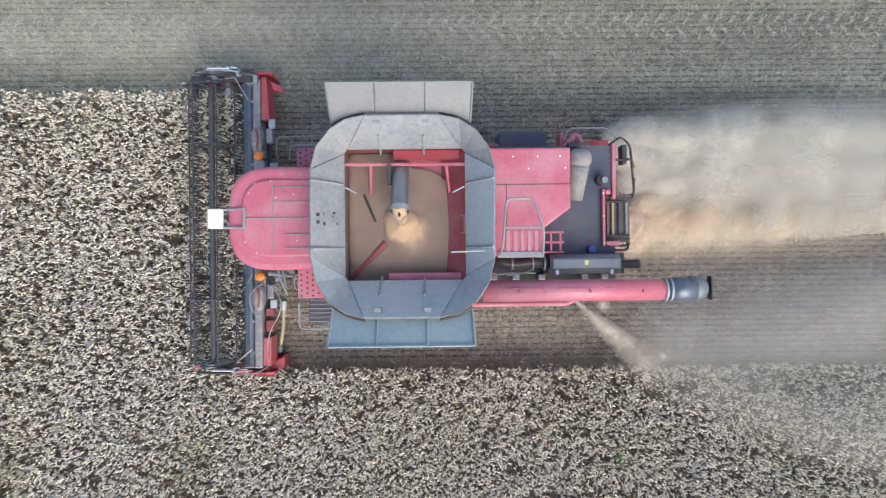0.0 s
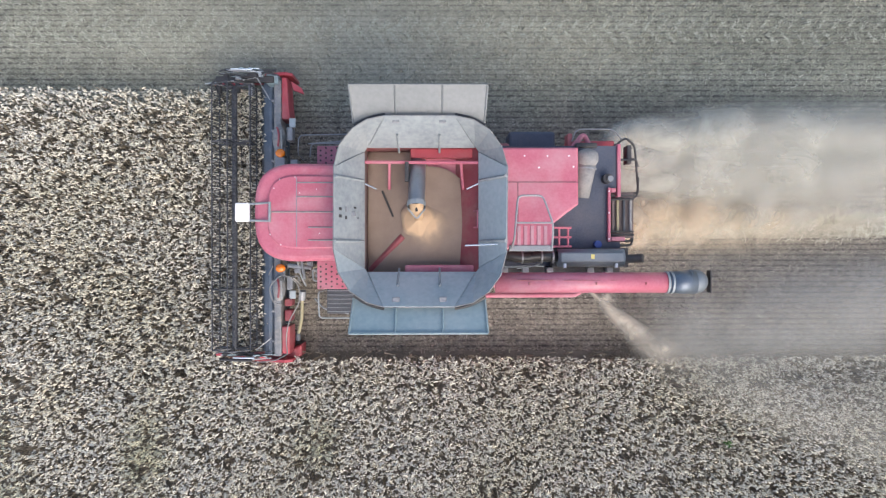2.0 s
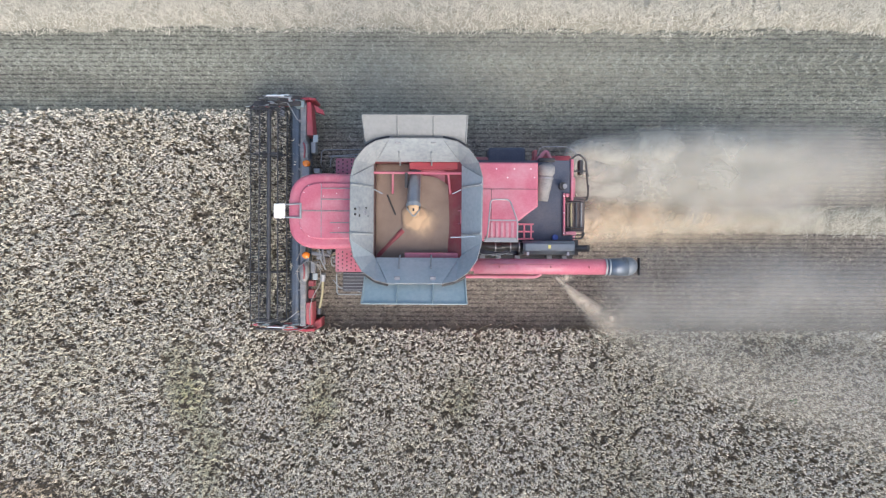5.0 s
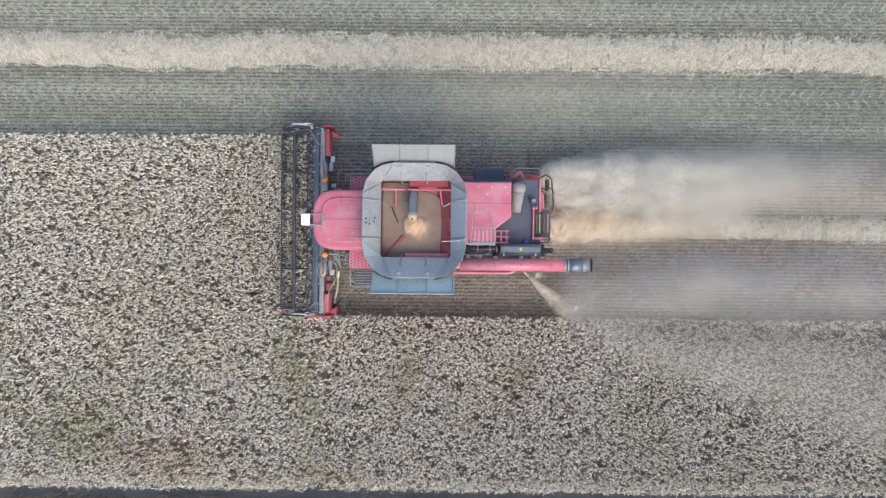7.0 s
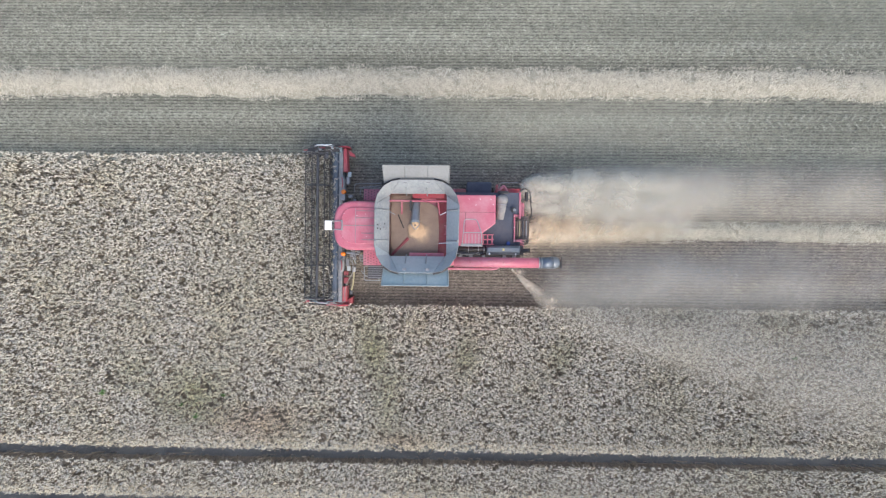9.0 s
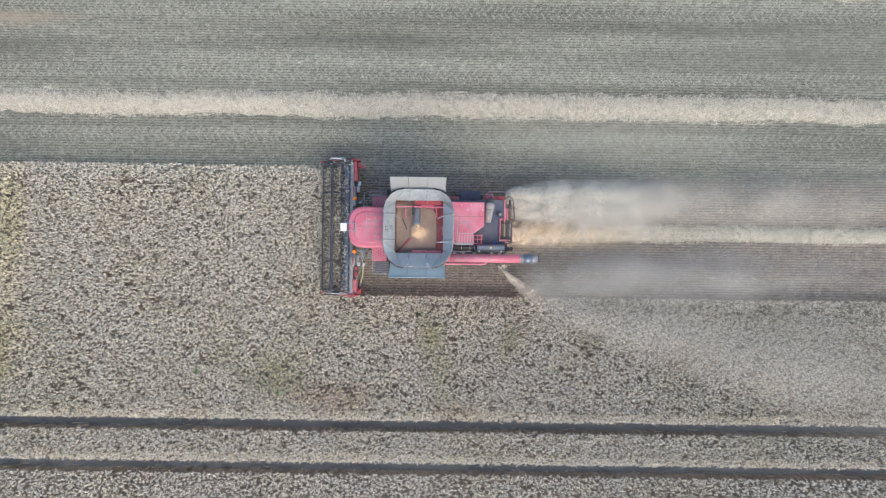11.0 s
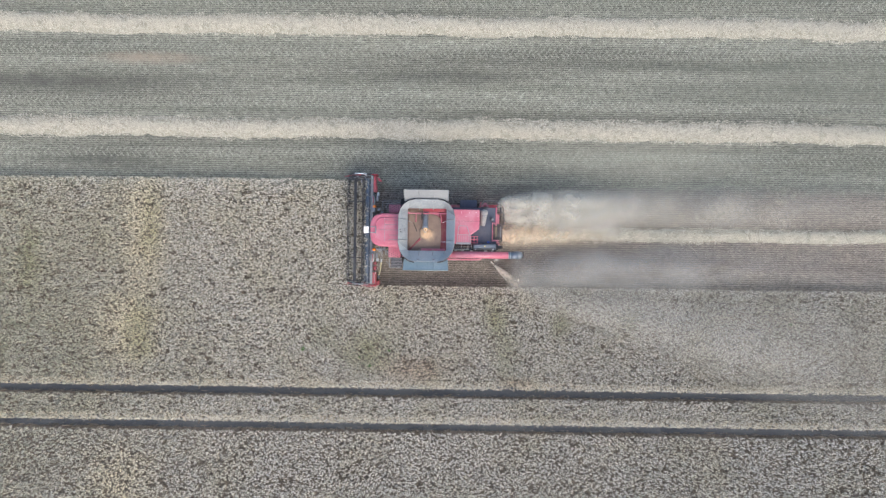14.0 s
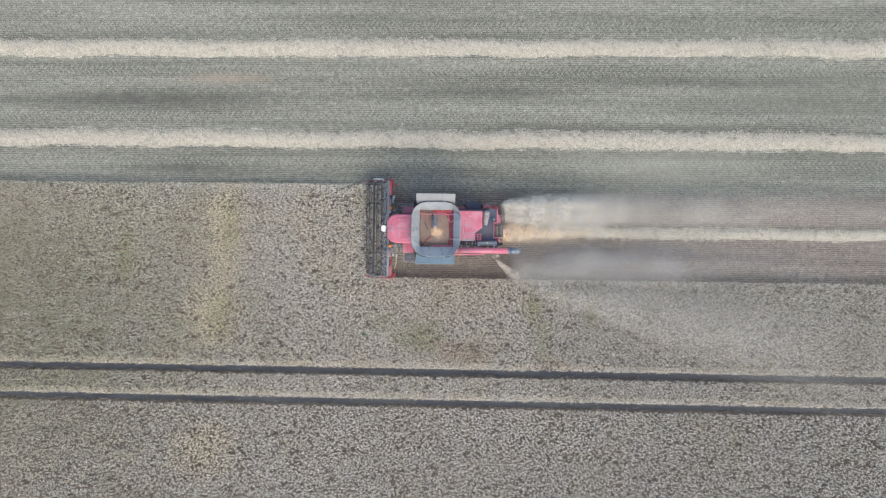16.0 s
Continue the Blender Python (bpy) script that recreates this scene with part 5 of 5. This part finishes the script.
for pts, r, mat in ((((-3.1, 3.2, 1.15), (-2.3, 3.17, 1.12)), 0.022, STEEL), (((-3.15, 3.22, 1.1), (-2.05, 3.2, 1.1)), 0.028, BLACK), (((-3.6, 2.95, 1.0), (-2.95, 2.98, 1.1)), 0.016, GALV), (((-2.75, 3.0, 1.1), (-2.45, 3.05, 1.12), (-2.2, 2.6, 1.0)), 0.012, GALV),
                    (((-3.5, 2.9, 1.0), (-3.3, 3.05, 1.05), (-2.5, 3.0, 1.1)), 0.03, BLACK), (((-2.5, -2.85, 1.0), (-2.2, -2.6, 0.95)), 0.012, GALV), (((-3.4, -2.95, 0.9), (-2.3, -3.0, 1.0)), 0.035, BRIGHT_RED), (((-3.3, -3.05, 1.0), (-2.6, -3.08, 1.0)), 0.03, BLACK)):
    part("reel_arm", tube(bmesh.new(), pts, r, 8), mat, hd)
for s in (1, -1):
    yc = 1.72 if s > 0 else -1.48
    b = bmesh.new()
    bmesh.ops.create_uvsphere(b, u_segments=20, v_segments=12, radius=1)
    for v in b.verts:
        v.co = Vector((-1.94, yc, 1.25)) + Vector((v.co.x * 0.135, v.co.y * 0.29, v.co.z * 0.15))
    hs = part("lamp_housing", b, WORN_GREY, hd, "weathered grey lamp housing", smooth=True)
    part("slot", tube(bmesh.new(), rounded([(-1.93, yc - 0.20, 1.37), (-1.905, yc - 0.05, 1.405), (-1.91, yc + 0.10, 1.40), (-1.95, yc + 0.20, 1.37)], 0.06), 0.022, 6), INNER_RED, hs, "dull red slot in the housing")
    part("rim_strip", tube(bmesh.new(), rounded([(-1.86, yc - 0.24, 1.32), (-1.855, yc - 0.04, 1.39), (-1.87, yc + 0.15, 1.37)], 0.06), 0.016, 6), GALV, hs)
    part("mirror", boxed(-1.74, -1.60, yc + (0.24 if s > 0 else -0.24), yc + (0.44 if s > 0 else -0.06), 1.15, 1.19, bevel=0.02), PANEL_BLUE, hs, "small blue-grey mirror back")
    part("bracket", boxed(-2.06, -1.84, s * 1.05, s * 1.55, 0.9, 1.12, bevel=0.03), STEEL, hs)
    part("bracket", boxed(-1.80, -1.66, yc - 0.05, yc + 0.25, 0.95, 1.2, bevel=0.03), STEEL, hs)
    b = bmesh.new()
    bmesh.ops.create_uvsphere(b, u_segments=18, v_segments=10, radius=1)
    yl = 1.34 if s > 0 else -1.05
    for v in b.verts:
        v.co = Vector((-1.82, yl, 1.60)) + Vector((v.co.x * 0.105, v.co.y * 0.09, v.co.z * 0.07))
    lp = part("marker_lamp", b, ORANGE, hd, "orange marker lamp", smooth=True)
    part("lamp_stalk", tube(bmesh.new(), [(-1.86, yl, 1.0), (-1.82, yl, 1.56)], 0.03, 8), BLACK, lp)
for y, z in ((3.21, 1.2), (-3.0, 1.08)):
    part("lift_ram", tube(bmesh.new(), [(-2.98, y, z), (-2.52, y - 0.01, z)], 0.02, 8), CHROME, hd, "bright steel lift ram")
    part("lift_ram", tube(bmesh.new(), [(-2.60, y + 0.03, z - 0.03), (-2.38, y + 0.02, z - 0.04)], 0.012, 8), CHROME, hd, "bright steel lift ram")
    for k in range(16):
        x, q = pick.uniform(-3.4, -2.3), y - pick.uniform(-0.03, 0.22) * (1 if y > 0 else -0.6)
        part("hydraulic_line", tube(bmesh.new(), rounded([(x, q, z - 0.05), (x + pick.uniform(0.08, 0.2), q + pick.uniform(-0.04, 0.04), z + pick.uniform(-0.08, 0.03)), (x + pick.uniform(0.2, 0.4), q + pick.uniform(-0.06, 0.06), z - 0.08)], 0.04), pick.choice((0.007, 0.010, 0.014)), 6), pick.choice((BLACK, STEEL, BLACK, CHROME, GALV_BLUE)), hd)
b = bmesh.new()
for k in range(78):
    y = -2.95 + 6.0 * k / 77
    v = [b.verts.new(p) for p in ((-2.6, y - 0.022, 0.13), (-2.6, y + 0.022, 0.13), (-2.72, y, 0.12), (-2.6, y, 0.16))]
    b.faces.new((v[0], v[2], v[3])), b.faces.new((v[1], v[3], v[2])), b.faces.new((v[0], v[1], v[2]))
part("knife_fingers", b, STEEL, hd)

# reel: turns on its own axis
REEL = Vector((-2.96, 0.03, 1.02))
reel = part("reel", tube(bmesh.new(), [(0, -2.85, 0), (0, 2.85, 0)], 0.058, 16), REEL_GREY, combine, "dark steel pick-up reel")
bats = []  # bat, its place on the reel
for k in range(6):
    a = math.pi * k / 3
    c = Vector((0.47 * math.cos(a), 0, 0.47 * math.sin(a)))
    b = tube(bmesh.new(), [(0, -2.85, 0), (0, 2.85, 0)], 0.014, 6)
    for j in range(150):
        y = -2.8 + 5.6 * j / 149
        lean = 0.04 + 0.03 * math.sin(j * 1.7 + k)
        tube(b, [(0, y, 0), (lean, y + 0.012 * math.sin(j * 3.1), -0.14), (lean + 0.05, y + 0.02 * math.sin(j * 3.1), -0.26)], 0.008, 3, capped=False)
    bat = part("bat", b, REEL_GREY, reel, "thin dark tube with hanging tines")
    bat.matrix_basis = Matrix.Translation(c)
    bats.append((bat, c))
for y in (-2.84, -1.55, 1.62, 2.84):
    for k in range(6):
        p, q = math.pi * k / 3, math.pi * (k + 1) / 3
        part("spoke", tube(bmesh.new(), [(0, y, 0), (0.47 * math.cos(p), y, 0.47 * math.sin(p))], 0.022, 5), REEL_GREY, reel)
        part("rim_bar", tube(bmesh.new(), [(0.47 * math.cos(p), y, 0.47 * math.sin(p)), (0.47 * math.cos(q), y, 0.47 * math.sin(q))], 0.014, 5), REEL_GREY, reel)
reel.matrix_basis = Matrix.Translation(REEL)


# ---- airborne dust ----
def dust(name, mat, length, w0, w1, h0, h1, label, seed, nu=40, nv=14, u_fade=(0.06, 0.35), layers=(1.0, 0.6), drop=0.0, edge=1.0, grow=0.7):
    """An arched shell of dust along +x, nested, widening and thinning out towards its end and its sides."""
    V, F, T = [], [], []
    for li, k in enumerate(layers):
        base = len(V)
        for i in range(nu + 1):
            u = i / nu
            w, h = (w0 + (w1 - w0) * u ** grow) * k, (h0 + (h1 - h0) * u ** grow) * k
            for j in range(nv + 1):
                v = -1 + 2 * j / nv
                a = v * math.pi / 2
                q = Vector((u * length, v * w, h * math.cos(a) ** 0.6 - drop * u if abs(v) < 1 else -drop * u))
                lump = noise.noise(Vector((q.x * 0.7, q.y * 0.9, seed + li * 5)))
                q += Vector((0.25 * lump, 0.22 * w * noise.noise(Vector((q.x * 0.5, seed * 2.0, li))), 0.35 * lump * min(1, u * 4) * h))
                V.append(q)
                rise = min(1, u / u_fade[0]) if u_fade[0] else 1
                fall = 1 - max(0, (u - u_fade[1]) / (1 - u_fade[1]))
                T.append(rise * fall ** 1.2 * max(0, 1 - abs(v) ** 2.2) ** edge)
        for i in range(nu):
            for j in range(nv):
                o = base + i * (nv + 1) + j
                F.append((o, o + 1, o + nv + 2, o + nv + 1))
    ob = sheet(name, np.array([tuple(q) for q in V]), F, mat, "stuff", label, "dust")
    at = ob.data.attributes.new("thick", "FLOAT", "POINT")
    at.data.foreach_set("value", np.array(T, np.float32))
    for p in ob.data.polygons:
        p.use_smooth = True
    return ob


clouds = []  # thing, its pose at the start


def cloud(ob, m):
    ob.matrix_basis = m
    clouds.append((ob, m))


cloud(dust("dust_plume", PALE_DUST, 8.5, 0.10, 1.25, 0.5, 1.7, "pale dust billowing from the chaff spreader", 3, u_fade=(0.015, 0.12), layers=(1.0, 0.8, 0.55), grow=0.35, edge=1.3), pose(5.06, 1.74, 0.9, 0, 0, -1.0))
cloud(dust("dust_plume", PALE_DUST, 8.5, 0.6, 1.25, 0.9, 1.5, "pale dust billowing behind the machine", 7, u_fade=(0.05, 0.1), layers=(1.0, 0.7), grow=0.5), pose(5.1, 0.9, 0.6, 0, 0, 2))
cloud(dust("dust_plume", THIN_DUST, 36.0, 1.4, 2.1, 1.2, 1.8, "thin dust hanging over the stubble", 11, nu=60, u_fade=(0.08, 0.4), layers=(1.0, 0.75)), pose(5.8, 1.4, 0.5, 0, 0, 0.5))
cloud(dust("chaff_plume", CHAFF_DUST, 7.0, 0.75, 1.1, 1.5, 0.6, "tan straw dust falling from the straw outlet", 17, u_fade=(0.02, 0.12), layers=(1.0, 0.75, 0.5), edge=1.5), pose(4.8, 0.0, 0.35))
cloud(dust("dust_plume", CROP_HAZE, 4.5, 0.5, 1.05, 0.6, 0.9, "loose dust where the chaff jet meets the crop", 71, nu=24, u_fade=(0.25, 0.4), layers=(1.0, 0.7), edge=1.2), pose(5.7, -2.2, 0.7, 0, 0, -24))
cloud(dust("dust_jet", JET_DUST, 2.8, 0.05, 0.66, 0.3, 0.7, "narrow jet of pale chaff and dust", 23, nu=24, u_fade=(0.02, 0.4), layers=(1.0, 0.75, 0.5), grow=1.2), pose(4.66, -1.55, 0.7, 0, 0, -41))
cloud(dust("dust_plume", HAZE_DUST, 30.0, 1.1, 2.1, 0.8, 1.3, "thin dust drifting over stubble and crop edge", 29, nu=60, u_fade=(0.05, 0.15), layers=(1.0, 0.8), grow=0.4, edge=0.9), pose(5.5, -1.9, 0.6, 0, 0, -0.4))
cloud(dust("dust_plume", CROP_HAZE, 28.0, 0.5, 5.6, 0.6, 1.0, "thin dust drifting over the standing wheat", 37, nu=50, u_fade=(0.07, 0.6), layers=(1.0, 0.7), grow=0.95, edge=0.7), pose(5.9, -3.2, 0.75, 0, 0, -11))


def billows(name, mat, count, length, w0, w1, z0, z1, r0, r1, label, seed, dense=1.6):
    """Rounded heads of dust crowded along +x, each a cap that thins out towards its rim."""
    g = random.Random(seed)
    V, F, T = [], [], []
    rings, seg = 6, 14
    for _ in range(count):
        u = g.random() ** dense
        w = w0 + (w1 - w0) * u ** 0.6
        c = Vector((u * length, w * g.uniform(-1, 1), z0 + (z1 - z0) * g.random()))
        r, tilt, q = r0 + (r1 - r0) * u ** 0.6 * g.uniform(0.6, 1.2), g.uniform(-0.4, 0.4), g.uniform(0, 9)
        base = len(V)
        for i in range(rings + 1):
            k = max(i / rings, 0.02)
            for j in range(seg):
                a = 2 * math.pi * j / seg
                rr = r * k * (1 + 0.22 * noise.noise(Vector((math.cos(a) * 1.3, math.sin(a) * 1.3, q))))
                x, y = rr * math.cos(a) * 1.2, rr * math.sin(a)
                V.append((c.x + x, c.y + y, c.z + 0.5 * r * math.sqrt(max(0.0, 1 - k * k)) + tilt * x * 0.4))
                T.append((1 - k ** 2) * (1 - 0.75 * u))
        for i in range(rings):
            for j in range(seg):
                F.append((base + i * seg + j, base + i * seg + (j + 1) % seg, base + (i + 1) * seg + (j + 1) % seg, base + (i + 1) * seg + j))
    ob = sheet(name, np.array(V), F, mat, "stuff", label, "dust")
    at = ob.data.attributes.new("thick", "FLOAT", "POINT")
    at.data.foreach_set("value", np.array(T, np.float32))
    for p in ob.data.polygons:
        p.use_smooth = True
    return ob


cloud(billows("dust_billows", BILLOW_DUST, 95, 7.5, 0.18, 0.95, 0.0, 0.9, 0.22, 0.75, "rounded billows of pale dust behind the chaff spreader", 5), pose(5.22, 1.52, 0.9, 0, 0, -4))
cloud(billows("dust_billows", BILLOW_DUST, 50, 6.5, 0.45, 0.75, 0.0, 0.6, 0.3, 0.6, "rounded billows of pale dust over the fresh swath", 6), pose(5.6, 0.75, 0.8, 0, 0, 0))
cloud(billows("chaff_billows", BILLOW_CHAFF, 55, 2.4, 0.38, 0.42, 0.0, 0.7, 0.14, 0.40, "tan swirls of chopped straw falling behind the outlet", 8, 1.2), pose(5.08, -0.02, 0.9, 0, 0, 0))

puffs = []  # thing, start time, outlet, drift per second
for k in range(54):
    lane = k % 3
    mat, start, flow, size = ((PUFF_DUST, (4.95, 1.50, 1.4), (2.0, -0.06, 0.08), 0.95), (CHAFF_DUST, (4.3, 0.05, 1.5), (1.5, 0.0, -0.25), 0.75), (JET_DUST, (4.3, -1.15, 1.2), (1.5, -1.35, -0.05), 0.34))[lane]
    ob = dust("dust_puff", mat, size * 1.3, size * 0.45, size * 0.55, size * 0.35, size * 0.4, "loose puff of pale dust behind the machine", 50 + k, nu=10, nv=8, u_fade=(0.4, 0.55), layers=(1.0, 0.6), edge=1.6)
    puffs.append((ob, -2.0 + 0.335 * k, Vector(start), Vector(flow)))


def motions():
    times = [k * 0.5 for k in range(33)]
    walk(combine, [(t, pose(-driven(t), 0, 0)) for t in times])
    for ob, axle, r in wheels:
        walk(ob, [(t, Matrix.Translation(axle) @ Matrix.Rotation(-driven(t) / r, 4, "Y")) for t in times])
    # the reel turns forward and down into the crop
    walk(reel, [(k * 0.4, Matrix.Translation(REEL) @ Matrix.Rotation(-radians(66 * k), 4, "Y")) for k in range(41)])
    # the tines hang down all the way round
    for bat, c in bats:
        walk(bat, [(k * 0.4, Matrix.Translation(c) @ Matrix.Rotation(radians(66 * k), 4, "Y")) for k in range(41)])
    # each row of wheat stands until the knife is under it, then is drawn down below the header
    fine = [k * 0.05 for k in range(321)]
    for k, ob in enumerate(strips):
        x = KNIFE - STRIP * (k + 1)
        hit = next((t for t in fine if KNIFE - driven(t) <= x + STRIP * 0.9), None)
        if hit is None or hit > 15.7:
            walk(ob, [(0, pose(x, 0, 0)), (16, pose(x, 0, 0))])
            continue
        gone = pose(x + 0.15, 0, -0.95, 0, 12, 0)
        rows = [(hit, pose(x, 0, 0)), (hit + 0.28, gone), (16, gone)]
        walk(ob, ([(0, pose(x, 0, 0))] if hit > 0 else []) + rows)
    for ob, m in clouds:
        walk(ob, [(t, Matrix.Translation((-driven(t) + 0.12 * math.sin(1.9 * t + m.translation.y), 0.05 * math.sin(2.3 * t + m.translation.x), 0)) @ m) for t in times])
    # puffs leave the machine, slow down and settle into the ground
    for ob, t0, start, flow in puffs:
        rows = []
        for t in times:
            age = max(0.0, min(t - t0, 6.0))
            way = flow * age ** 0.8
            sink = 0.9 * max(0.0, age - 1.2) ** 1.3
            rows.append((t, pose(start.x - driven(t) + way.x, start.y + way.y, max(-1.5, start.z + way.z - sink), 0, 0, 15 * math.sin(t0 * 7) + 20 * age)))
        walk(ob, rows)
    # the straw comes to lie once the machine's middle is over the place
    for ob, x in lengths:
        hit = next((t for t in fine if 1.6 - driven(t) <= x), None)
        low = pose(x, 0, -0.5)
        if hit is None:
            walk(ob, [(0, low), (16, low)])
        elif hit == 0:
            walk(ob, [(0, pose(x, 0, 0)), (16, pose(x, 0, 0))])
        else:
            walk(ob, [(0, low), (hit, low), (min(hit + 0.8, 15.9), pose(x, 0, 0)), (16, pose(x, 0, 0))])


motions()
